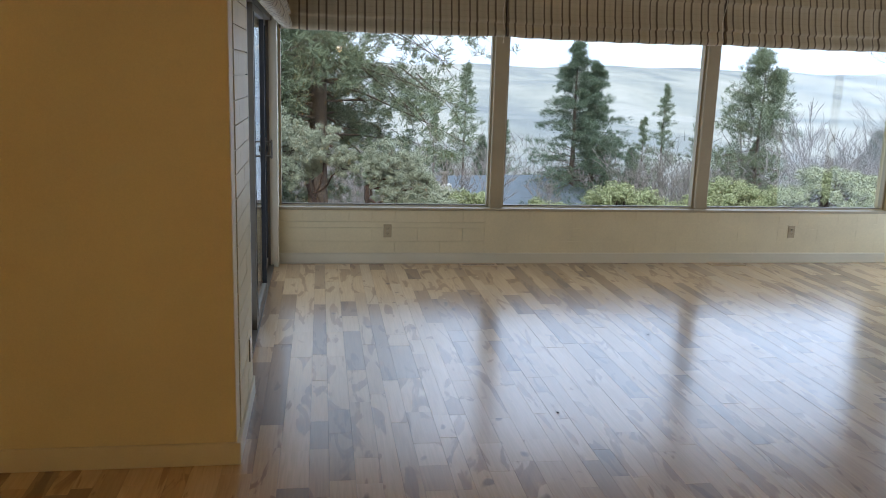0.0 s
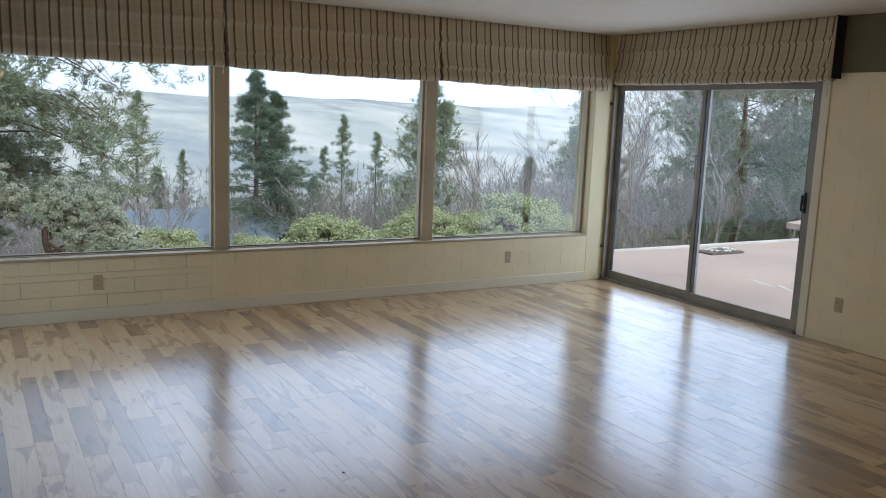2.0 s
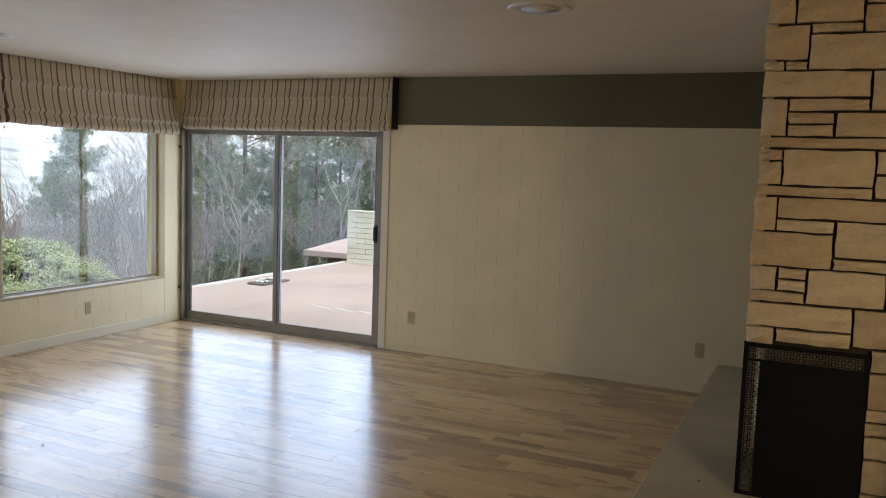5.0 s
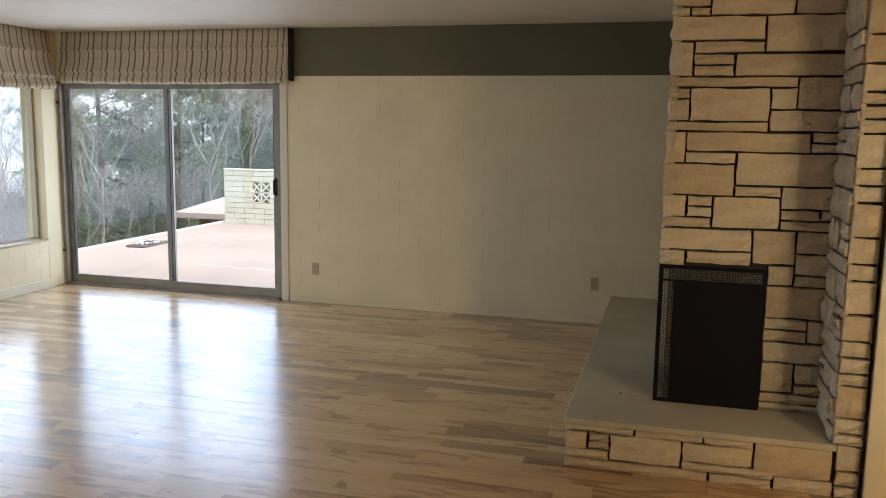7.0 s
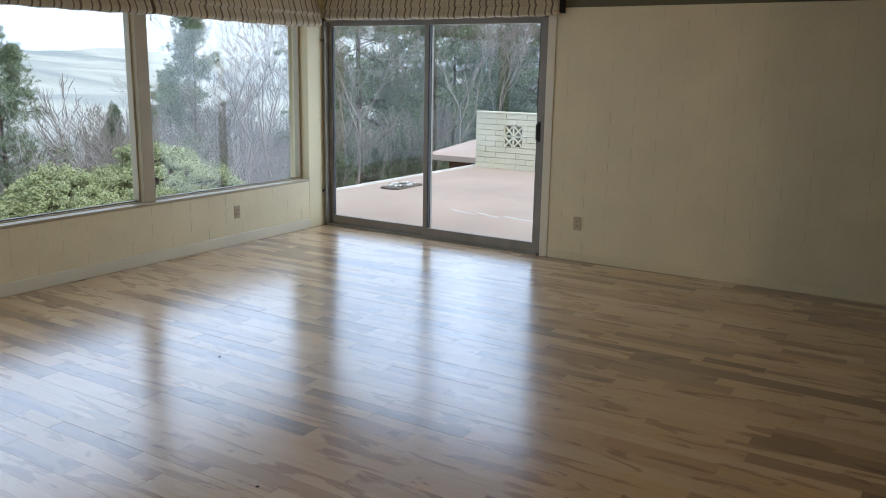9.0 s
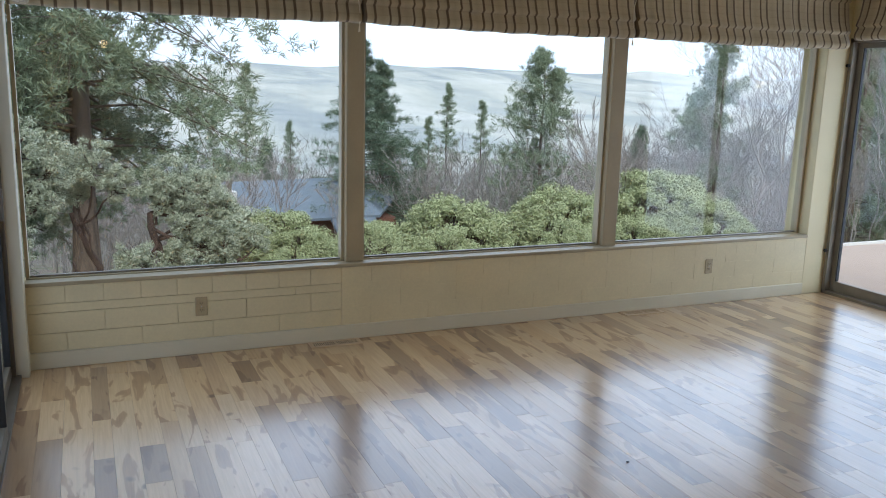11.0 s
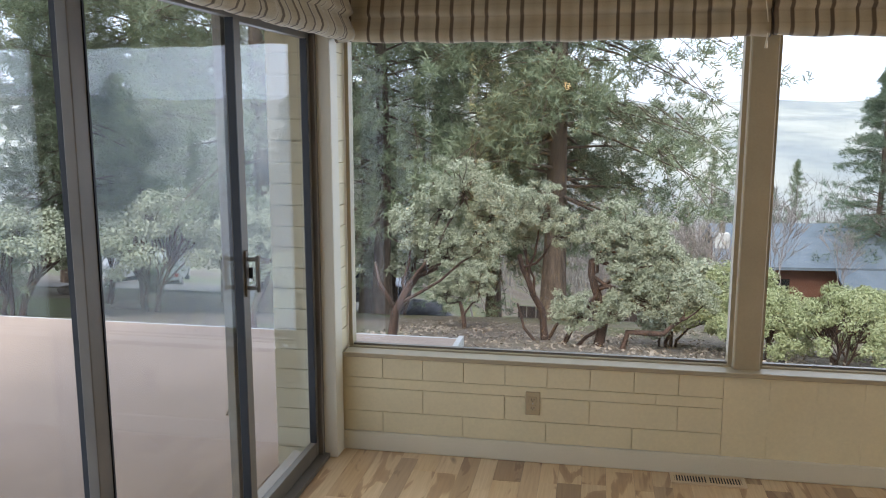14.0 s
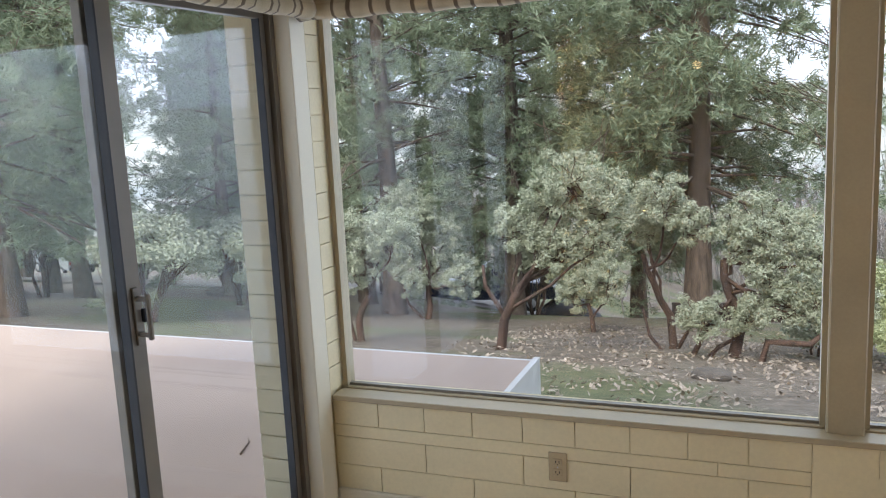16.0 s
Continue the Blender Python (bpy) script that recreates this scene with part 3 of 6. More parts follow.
# ---- roman shades ----
def roman_shade(width, label, cord_at=None, wobble=0.0, drop=1.06):
    """A gathered blind hanging in front of its wall; local x along the rail, local -y into the room, z from the ceiling down."""
    e = thing("roman_shade", (0, 0, 0), label, "roman shade", "roman shades")
    prof = ((0.055, 0.0), (0.060, -0.06), (0.068, -0.13), (0.082, -0.178), (0.090, -0.190), (0.078, -0.200), (0.070, -0.206), (0.078, -0.27), (0.092, -0.34),
            (0.112, -0.392), (0.120, -0.408), (0.108, -0.420), (0.096, -0.426), (0.108, -0.452), (0.122, -0.480), (0.126, -0.500), (0.116, -0.520), (0.090, -0.528), (0.060, -0.520))
    back = ((0.050, -0.470), (0.046, -0.20), (0.044, 0.0))
    seg = max(8, int(width / 0.033))
    bm = bmesh.new()
    loops = []
    rng = random.Random(int(width * 1000))
    ph = rng.random() * 6
    for i in range(seg + 1):
        u = width * i / seg
        ring = []
        for d, z in prof:
            z *= drop
            k = min(1.0, -z / 0.5)
            wav = 0.007 * math.sin(u * 47 + ph) * k + 0.006 * math.sin(u * 11 + ph * 2) * k
            sag = -0.010 * math.sin(math.pi * i / seg) * k + wobble * (i / seg) * k
            ring.append(bm.verts.new((u, -(d + wav), z + sag + 0.003 * math.sin(u * 23 + ph) * k)))
        for d, z in back:
            ring.append(bm.verts.new((u, -d, z)))
        loops.append(ring)
    m = len(loops[0])
    for a, b in zip(loops, loops[1:]):
        for j in range(m):
            bm.faces.new((a[j], a[(j + 1) % m], b[(j + 1) % m], b[j]))
    bm.faces.new(loops[0])
    bm.faces.new(loops[-1][::-1])
    part("fabric", bm, M_FABRIC, e, smooth=True)
    part("head_rail", boxes((0.01, -0.043, -0.05, width - 0.01, -0.002, 0.0)), M_TRIM, e, "cream wooden head rail")
    if cord_at is not None:
        bm = bmesh.new()
        last = None
        for i in range(9):
            z = -0.12 - 0.46 * i / 8
            p = Vector((cord_at + 0.012 * math.sin(i * 1.1), -0.112 - 0.03 * math.sin(math.pi * min(1, i / 8 + 0.2)), z))
            if last is not None:
                cyl_into(bm, last, p, 0.0025, 0.0025, 6)
            last = p
        cyl_into(bm, last, last - Vector((0, 0, 0.03)), 0.004, 0.007, 8)
        part("cord", bm, M_TRIM, e, "thin cream pull cord")
    return e


sh = roman_shade(1.865, "striped beige roman shade gathered above a picture window", 1.84)
sh.matrix_basis = pose(-0.262, YW, HC - 0.002)
sh = roman_shade(1.925, "striped beige roman shade gathered above a picture window", 1.90, -0.006)
sh.matrix_basis = pose(1.612, YW, HC - 0.002)
sh = roman_shade(1.98, "striped beige roman shade gathered above a picture window")
sh.matrix_basis = pose(3.546, YW, HC - 0.002)
sh = roman_shade(2.455, "striped beige roman shade gathered above the deck door", 2.425, 0.0, 0.93)
sh.matrix_basis = pose(XR, 7.116, HC - 0.002, 0, 0, -90)
# thin dark navy sheet across the gap at this end
part("side_sheet", boxes((2.456, -0.115, -0.47, 2.463, -0.005, -0.004)), M_NAVY, sh, "thin dark navy sheet filling the end gap")
sh = roman_shade(2.78, "striped beige roman shade gathered above the wide sliding door")
sh.matrix_basis = pose(XL, 4.33, HC - 0.002, 0, 0, 90)


# ---- outlets, switch plate, registers, ceiling lights ----
def outlet():
    e = thing("wall_outlet", (0, 0, 0), "ivory double wall outlet with a metal screw", "outlet", "wall outlets")
    part("cover_plate", boxes((-0.035, -0.006, -0.0575, 0.035, 0.0, 0.0575), bev=0.003), M_IVORY, e)
    for z in (-0.020, 0.020):
        s = part("socket", boxes((-0.017, -0.009, z - 0.014, 0.017, -0.006, z + 0.014), bev=0.0015), M_IVORY, e)
        part("slots", boxes((-0.008, -0.0096, z - 0.004, -0.005, -0.009, z + 0.006), (0.005, -0.0096, z - 0.004, 0.008, -0.009, z + 0.006),
                            (-0.002, -0.0096, z - 0.010, 0.002, -0.009, z - 0.006)), M_SLOT, s)
    part("screw", cyl_into(bmesh.new(), (0, -0.006, 0), (0, -0.0085, 0), 0.003, 0.003, 8), M_CHROME, e)
    return e


out = outlet()
out.matrix_basis = pose(0.649, YW - 0.001, 0.292)
copy_thing(out, pose(4.449, YW - 0.001, 0.298))
copy_thing(out, pose(XR - 0.001, 4.455, 0.325, 0, 0, -90))
copy_thing(out, pose(XR - 0.001, 1.86, 0.345, 0, 0, -90))
plate = thing("switch_plate", (XB + 0.002, 4.09, 0.30), "small ivory blank plate on the brick return", "wall plate")
part("cover_plate", boxes((0, -0.035, -0.057, 0.006, 0.035, 0.057), bev=0.002), M_IVORY, plate)
part("screw", cyl_into(bmesh.new(), (0.006, 0, 0), (0.0085, 0, 0), 0.003, 0.003, 8), M_CHROME, plate)


def floor_register(at):
    e = thing("floor_register", at, "flush wooden floor register with narrow slots", "floor vent", "floor registers")
    part("frame", boxes((-0.165, -0.055, 0.0, 0.165, -0.035, 0.0065), (-0.165, 0.035, 0.0, 0.165, 0.055, 0.0065), (-0.165, -0.035, 0.0, -0.148, 0.035, 0.0065),
                        (0.148, -0.035, 0.0, 0.165, 0.035, 0.0065), (-0.008, -0.035, 0.0, 0.008, 0.035, 0.0065)), M_VENT, e)
    # dark sheet stands for shaded slots; the strip behind is a drawn shadow
    part("slot_shade", boxes((-0.149, -0.036, 0.0, 0.149, 0.036, 0.0018), (-0.165, 0.056, 0.0, 0.165, 0.068, 0.0018)), M_SLOT, e)
    for side in (-1, 1):
        for i in range(11):
            x = side * (0.018 + i * 0.0125)
            part("slat", boxes((x - 0.0027, -0.035, 0.001, x + 0.0027, 0.035, 0.0055)), M_VENT, e)
    return e


REGISTERS = ((1.455, 7.178), (3.80, 7.178))
for rx, ry in REGISTERS:
    floor_register((rx, ry, 0.0))


def can_light(x, y):
    e = thing("recessed_light", (x, y, HC), "unlit white recessed ceiling light", "ceiling light", "recessed lights")
    seg, rows = 40, ((0.085, 0.09), (0.092, 0.02), (0.112, -0.004), (0.148, -0.010), (0.160, -0.004), (0.160, 0.0))
    bm = bmesh.new()
    rings = [[bm.verts.new((r * math.cos(2 * math.pi * i / seg), r * math.sin(2 * math.pi * i / seg), z)) for i in range(seg)] for r, z in rows[1:]]
    for a, b in zip(rings, rings[1:]):
        for i in range(seg):
            bm.faces.new((a[i], a[(i + 1) % seg], b[(i + 1) % seg], b[i]))
    part("trim_ring", bm, M_WHITE, e, smooth=True)
    bm = bmesh.new()
    bmesh.ops.create_cone(bm, cap_ends=True, segments=seg, radius1=0.094, radius2=0.070, depth=0.014, matrix=Matrix.Translation((0, 0, -0.003)))
    part("bulb", bm, M_WHITE, e, "frosted lamp face", smooth=True)
    return e


can_light(2.78, 6.31)
can_light(2.855, 2.36)

# ---- fireplace ----
fireplace = thing("fireplace", (XF, YF, 0), "honey sandstone fireplace with dark recessed joints", "fireplace")


def at_fire(bm):
    bmesh.ops.translate(bm, verts=bm.verts, vec=(-XF, -YF, 0))
    return bm


FB_Y0, FB_Z0, FB_Z1 = 0.78, 0.262, 0.96
CX = XF + 0.035
for c in ((CX, 0.30, 0.0, 5.60, FB_Y0, HC), (CX, FB_Y0, FB_Z1, 5.60, YF - 0.035, HC), (CX + 0.75, FB_Y0, 0.0, 5.60, YF - 0.035, FB_Z1), (CX, FB_Y0, 0.0, CX + 0.75, YF - 0.035, FB_Z0 - 0.02)):
    part("core", at_fire(boxes(c)), M_JOINT, fireplace, "dark mortar backing")
part("firebox", at_fire(boxes((CX + 0.735, FB_Y0 + 0.002, FB_Z0, CX + 0.748, YF - 0.04, FB_Z1), (CX + 0.01, FB_Y0 + 0.002, FB_Z0 - 0.018, CX + 0.735, YF - 0.04, FB_Z0 - 0.004),
                              (CX + 0.01, FB_Y0 + 0.002, FB_Z0, CX + 0.735, FB_Y0 + 0.014, FB_Z1))), M_SOOT, fireplace, "soot-black firebox lining")
part("pier_core", at_fire(boxes((2.515, 0.375, 0.0, CX, 0.475, HC))), M_JOINT, fireplace)
HX, HY, HZ = 2.485, 1.71, 0.25
part("hearth_core", at_fire(boxes((HX + 0.03, 0.475, 0.0, CX, HY - 0.03, HZ - 0.03), (CX, YF - 0.035, 0.0, XR - 0.002, HY - 0.03, HZ - 0.03))), M_JOINT, fireplace)
part("hearth_slab", at_fire(boxes((HX - 0.006, 0.478, HZ - 0.03, CX + 0.02, HY + 0.006, HZ), (CX + 0.02, YF - 0.05, HZ - 0.03, XR - 0.001, HY + 0.006, HZ), bev=0.004)), M_SLAB, fireplace, "smooth olive-grey hearth slab")


def stone_mesh(w, h, depth, rng):
    """A split stone lying in local x (width) and z (height), its face towards -y."""
    bm = bmesh.new()
    nx, nz = max(2, min(6, int(w / 0.07) + 1)), max(2, min(4, int(h / 0.06) + 1))
    grid = []
    sx, sy = rng.uniform(-0.006, 0.006), rng.uniform(-0.006, 0.006)
    for j in range(nz + 1):
        row = []
        for i in range(nx + 1):
            edge = i in (0, nx) or j in (0, nz)
            u, v = w * (i / nx - 0.5), h * (j / nz - 0.5)
            dx = rng.uniform(-0.004, 0.003) if edge else 0
            d = (0.016 if edge else 0.0) + rng.uniform(-0.006, 0.006) + sx * (i / nx - 0.5) + sy * (j / nz - 0.5)
            row.append(bm.verts.new((u + dx * (1 if i else -1), -depth + d, v + rng.uniform(-0.003, 0.003) * edge)))
        grid.append(row)
    for j in range(nz):
        for i in range(nx):
            bm.faces.new((grid[j][i], grid[j][i + 1], grid[j + 1][i + 1], grid[j + 1][i]))
    rim = grid[0][:] + [grid[j][nx] for j in range(1, nz + 1)] + grid[nz][nx - 1::-1] + [grid[j][0] for j in range(nz - 1, 0, -1)]
    back = [bm.verts.new((v.co.x, 0.0, v.co.z)) for v in rim]
    for k in range(len(rim)):
        bm.faces.new((rim[k], back[k], back[(k + 1) % len(rim)], rim[(k + 1) % len(rim)]))
    return bm


def ashlar(u0, u1, z0, z1, rng, big=0.34):
    """Broken courses: rectangles of mixed height, some stacked two or three high. Yields (u, z, w, h)."""
    z = z0
    while z < z1 - 0.02:
        h = min(rng.choice((0.055, 0.075, 0.12, 0.15, 0.15, 0.18)), z1 - z)
        if z1 - z - h < 0.05:
            h = z1 - z
        u = u0
        while u < u1 - 0.01:
            w = min(rng.uniform(0.10, big) if h > 0.1 else rng.uniform(0.25, 0.6), u1 - u)
            if u1 - u - w < 0.09:
                w = u1 - u
            if h > 0.11 and rng.random() < 0.38 and w < 0.26:
                k = rng.choice((2, 2, 3)) if h > 0.14 else 2
                for q in range(k):
                    yield u, z + h * q / k, w, h / k
            else:
                yield u, z, w, h
            u += w
        z += h


def lay_stones(place, u0, u1, z0, z1, seed, skip=None, big=0.34, gap=0.012, depth=0.045):
    rng = random.Random(seed)
    for u, z, w, h in ashlar(u0, u1, z0, z1, rng, big):
        if skip and u + w > skip[0] + 0.01 and u < skip[1] - 0.01 and z + h > skip[2] + 0.01 and z < skip[3] - 0.01:
            continue
        ob = part("stone", stone_mesh(w - gap, h - gap, depth + rng.uniform(-0.004, 0.010), rng), M_STONE, fireplace)
        ob.matrix_basis = pose(-XF, -YF, 0) @ place(u + w / 2, z + h / 2)


# the broken courses of the face towards the room, stone by stone: (y0, y1, z0, z1)
FACE_CROWN = ((1.19, 1.30, 2.42, 2.525), (0.915, 1.18, 2.42, 2.525), (0.76, 0.905, 2.375, 2.485), (0.76, 0.905, 2.495, 2.525), (0.48, 0.75, 2.375, 2.525), (1.125, 1.305, 2.26, 2.41), (0.915, 1.115, 2.375, 2.41),
              (0.74, 1.115, 2.215, 2.365), (0.48, 0.73, 2.215, 2.365), (1.22, 1.305, 2.215, 2.25), (1.125, 1.21, 2.215, 2.25), (0.865, 1.30, 2.095, 2.205), (0.48, 0.855, 2.04, 2.205))
FACE_UPPER = ((1.195, 1.30, 1.925, 2.085), (0.865, 1.185, 2.035, 2.085), (1.00, 1.185, 1.98, 2.025), (1.00, 1.185, 1.925, 1.97), (0.48, 0.99, 1.925, 2.025), (0.70, 1.295, 1.87, 1.915), (0.48, 0.69, 1.765, 1.915),
              (1.20, 1.295, 1.815, 1.86), (1.20, 1.295, 1.705, 1.805), (0.825, 1.19, 1.705, 1.86), (0.70, 0.815, 1.765, 1.86), (0.48, 0.815, 1.66, 1.755), (0.825, 1.30, 1.655, 1.695))
FACE_MIDDLE = ((1.21, 1.305, 1.495, 1.645), (0.625, 1.20, 1.555, 1.645), (0.48, 0.615, 1.605, 1.65), (0.48, 0.615, 1.555, 1.595), (0.965, 1.20, 1.495, 1.545), (0.965, 1.31, 1.335, 1.485), (0.48, 0.955, 1.39, 1.545),
               (0.745, 0.955, 1.335, 1.38), (0.48, 0.735, 1.28, 1.38), (1.19, 1.30, 1.225, 1.325), (1.065, 1.18, 1.28, 1.325), (1.065, 1.18, 1.225, 1.27), (0.745, 1.055, 1.175, 1.325), (1.065, 1.30, 1.17, 1.215),
               (0.56, 0.735, 1.225, 1.27), (0.48, 0.55, 1.225, 1.27), (0.48, 0.735, 1.175, 1.215))
FACE_LOWER = ((0.865, 1.30, 1.055, 1.16), (0.66, 0.855, 1.0, 1.165), (0.48, 0.65, 1.06, 1.165), (1.18, 1.30, 0.965, 1.045), (0.865, 1.17, 0.985, 1.045), (0.48, 0.65, 0.955, 1.05), (0.66, 0.775, 0.895, 0.99),
              (0.48, 0.65, 0.895, 0.945), (0.48, 0.775, 0.73, 0.885), (0.58, 0.775, 0.67, 0.72), (0.58, 0.775, 0.61, 0.66), (0.48, 0.57, 0.61, 0.72), (0.48, 0.775, 0.505, 0.60), (0.625, 0.775, 0.345, 0.495),
              (0.48, 0.615, 0.40, 0.495), (0.48, 0.615, 0.345, 0.39), (0.49, 0.775, 0.295, 0.335), (0.48, 0.775, 0.255, 0.285))
HEARTH_FRONT = ((1.38, 1.705, 0.186, 0.218), (1.06, 1.37, 0.186, 0.218), (0.835, 1.05, 0.186, 0.218), (1.60, 1.705, 0.098, 0.178), (1.495, 1.59, 0.142, 0.178), (1.495, 1.59, 0.098, 0.134), (1.495, 1.705, 0.052, 0.09),
                (1.155, 1.485, 0.052, 0.178), (0.835, 1.145, 0.092, 0.178), (0.495, 0.825, 0.072, 0.218), (0.74, 1.145, 0.05, 0.084), (1.03, 1.705, 0.0, 0.044), (0.745, 1.02, 0.0, 0.042), (0.485, 0.735, 0.0, 0.064))


def lay_set(place, rects, seed, depth=0.045):
    """Stones at given courses, with a narrow joint round each."""
    rng = random.Random(seed)
    for y0, y1, z0, z1 in rects:
        ob = part("stone", stone_mesh(y1 - y0 - 0.001, z1 - z0 - 0.001, depth + rng.uniform(-0.004, 0.010), rng), M_STONE, fireplace)
        ob.matrix_basis = pose(-XF, -YF, 0) @ place((y0 + y1) / 2, (z0 + z1) / 2)


def on_west(x):
    return lambda u, z: pose(x, u, z, 0, 0, -90)


def on_north(y):
    return lambda u, z: pose(u, y, z, 0, 0, 180)


lay_set(on_west(CX), FACE_CROWN + FACE_UPPER, 11)
lay_set(on_west(CX), FACE_MIDDLE, 12)
lay_set(on_west(CX), FACE_LOWER, 13)
lay_stones(on_north(YF - 0.035), CX, 5.6, FB_Z1 + 0.004, HC - 0.004, 21, big=0.5)
lay_stones(on_north(YF - 0.035), CX + 0.75, 5.6, HZ + 0.002, FB_Z1, 22, big=0.5)
lay_stones(on_west(2.515), 0.372, 0.50, HZ + 0.0, HC - 0.004, 31, big=0.16)
lay_stones(on_west(2.515), 0.372, 0.48, 0.0, HZ, 32, big=0.16)
lay_stones(on_north(0.475), 2.50, XF, HZ + 0.004, HC - 0.004, 33, big=0.3)
lay_set(on_west(HX + 0.03), HEARTH_FRONT, 41, 0.035)
lay_stones(on_north(HY - 0.03), HX + 0.04, 5.63, 0.0, HZ - 0.032, 46, big=0.4, depth=0.032)

# fire screen: two hinged black leaves round the open corner
screen = thing("fire_screen", (XF - 0.02, YF + 0.012, HZ), "black steel fire screen with pierced borders on the hearth", "fire screen")


def pierced_strip(bm, u0, u1, z0, z1, put):
    """A strip of small crosses and rings that light can pass."""
    step = 0.026
    nu, nz = max(1, round((u1 - u0) / step)), max(1, round((z1 - z0) / step))
    du, dz = (u1 - u0) / nu, (z1 - z0) / nz
    for i in range(nu + 1):
        put(bm, u0 + du * i - 0.0022, u0 + du * i + 0.0022, z0, z1)
    for j in range(nz + 1):
        put(bm, u0, u1, z0 + dz * j - 0.0022, z0 + dz * j + 0.0022)
    for i in range(nu):
        for j in range(nz):
            c, d = u0 + du * (i + 0.5), z0 + dz * (j + 0.5)
            put(bm, c - 0.0055, c + 0.0055, d - 0.0055, d + 0.0055)


def screen_leaf(name, w, put):
    h = 0.725
    bm = bmesh.new()
    b = 0.022
    put(bm, 0, w, 0, b)
    put(bm, 0, w, h - b, h)
    put(bm, 0, b, b, h - b)
    put(bm, w - b, w, b, h - b)
    t = 0.052
    put(bm, b, w - b, h - b - t - 0.012, h - b - t)
    put(bm, b + t, b + t + 0.012, b, h - b - t - 0.012)
    leaf = part(name, bm, M_SCREEN, screen, "black steel leaf")
    bm = bmesh.new()
    pierced_strip(bm, b, w - b, h - b - t, h - b, put)
    pierced_strip(bm, b, b + t, b, h - b - t - 0.012, put)
    part("pierced_border", bm, M_LATTICE, leaf, "pierced steel lattice, coloured lighter for light coming through")
    bm = bmesh.new()
    put(bm, b + t + 0.012, w - b, b, h - b - t - 0.012)
    part("mesh_panel", bm, M_SCREEN, leaf, "fine black spark mesh")


def put_west(bm, u0, u1, z0, z1):
    box_into(bm, -0.006, -u1, z0, 0.0, -u0, z1)


def put_north(bm, u0, u1, z0, z1):
    box_into(bm, u0, -0.006, z0, u1, 0.0, z1)


screen_leaf("front_leaf", 0.52, put_west)
screen_leaf("side_leaf", 0.72, put_north)

# small dark chips lying on the boards and the hearth
for k, (x, y, z) in enumerate(((2.216, 5.127, 0.0), (2.95, 1.47, HZ), (1.25, 3.9, 0.0), (0.42, 2.9, 0.0))):
    bm = bmesh.new()
    bmesh.ops.create_icosphere(bm, subdivisions=1, radius=0.009)
    bmesh.ops.scale(bm, verts=bm.verts, vec=(1.0, 0.6, 0.35))
    c = part("wood_chip", bm, M_SLOT)
    c.location = (x, y, z + 0.003)
    c.rotation_euler = (0, 0, k * 1.3)
    tagged(c, "small dark chip of debris lying on the surface", "debris", "debris chips")


# lit pendant in the hall behind the walk
pendant = thing("pendant_lamp", (0.42, -1.8, HC), "lit warm globe pendant lamp hanging in the hall", "pendant lamp")
part("canopy", cyl_into(bmesh.new(), (0, 0, -0.03), (0, 0, 0), 0.06, 0.05, 20), M_WHITE, pendant)
part("cord", cyl_into(bmesh.new(), (0, 0, -0.42), (0, 0, -0.03), 0.004, 0.004, 8), M_BLACK, pendant)
bm = bmesh.new()
bmesh.ops.create_uvsphere(bm, u_segments=24, v_segments=14, radius=0.06)
bmesh.ops.translate(bm, verts=bm.verts, vec=(0, 0, -0.48))
part("globe", bm, M_GLOBE, pendant, "glowing warm glass globe", smooth=True)
# case for the added hall fill; no such fitting is known here
hall_fill = thing("wall_lamp", (-3.38, -2.6, 1.80), "unseen wide glowing case added as warm hall fill", "wall lamp")
part("back_plate", boxes((-0.02, -0.08, -0.12, 0.02, 0.08, 0.12), bev=0.004), M_WHITE, hall_fill)
part("shade", boxes((0.02, -0.42, -0.13, 0.14, 0.42, 0.13), bev=0.02), M_GLOBE, hall_fill, "glowing panel added as warm fill")
# small case round the added hearth spot, out of view
spot = thing("ceiling_spotlight", (-1.0, -1.0, HC), "unseen white case of the spot added to brighten the hearth", "spotlight")
part("base", cyl_into(bmesh.new(), (0, 0, -0.025), (0, 0, 0), 0.05, 0.05, 20), M_WHITE, spot)
part("hood", cyl_into(bmesh.new(), (-0.10, -0.03, -0.03), (-0.03, -0.01, -0.055), 0.045, 0.05, 20), M_WHITE, spot)
# ---- outside: hillside, decks, valley ----
def hill(x, y):
    """Height of the hillside, falling away from the house."""
    s = max(0.0, y - 9.5)
    k = max(0.0, min(1.0, (-x - 5.0) / 8.0))
    z = -0.55 - 0.20 * min(s, 14.0) - (0.30 - 0.10 * k) * max(0.0, min(s, 35.5) - 14.0) - 0.16 * max(0.0, min(s, 400.0) - 35.5)
    z += 0.22 * noise.noise((x * 0.12, y * 0.12, 0)) * min(1, s / 6) + 0.05 * noise.noise((x * 0.7, y * 0.7, 3))
    return z


def sheet(name, xs, ys, fz, material):
    verts = [(x, y, fz(x, y)) for y in ys for x in xs]
    n = len(xs)
    faces = [(j * n + i, j * n + i + 1, (j + 1) * n + i + 1, (j + 1) * n + i) for j in range(len(ys) - 1) for i in range(n - 1)]
    me = bpy.data.meshes.new(name)
    me.from_pydata(verts, [], faces)
    me.materials.append(material)
    for p in me.polygons:
        p.use_smooth = True
    return new(name, me)


def spread(n, a, b, power):
    return [a + (b - a) * (k / n) ** power for k in range(n + 1)]


xs = sorted({-x for x in spread(40, 0.6, 300, 2.2)} | set(spread(40, 0, 300, 2.2)))
ys = [-60, -30, -12, -4, 2, 6, 7.6] + spread(70, 8.2, 420, 2.2)
ground = tagged(sheet("ground", xs, ys, hill, M_GROUND), "hillside of leaf litter, bare soil and thin grass", "ground", kind="structure")


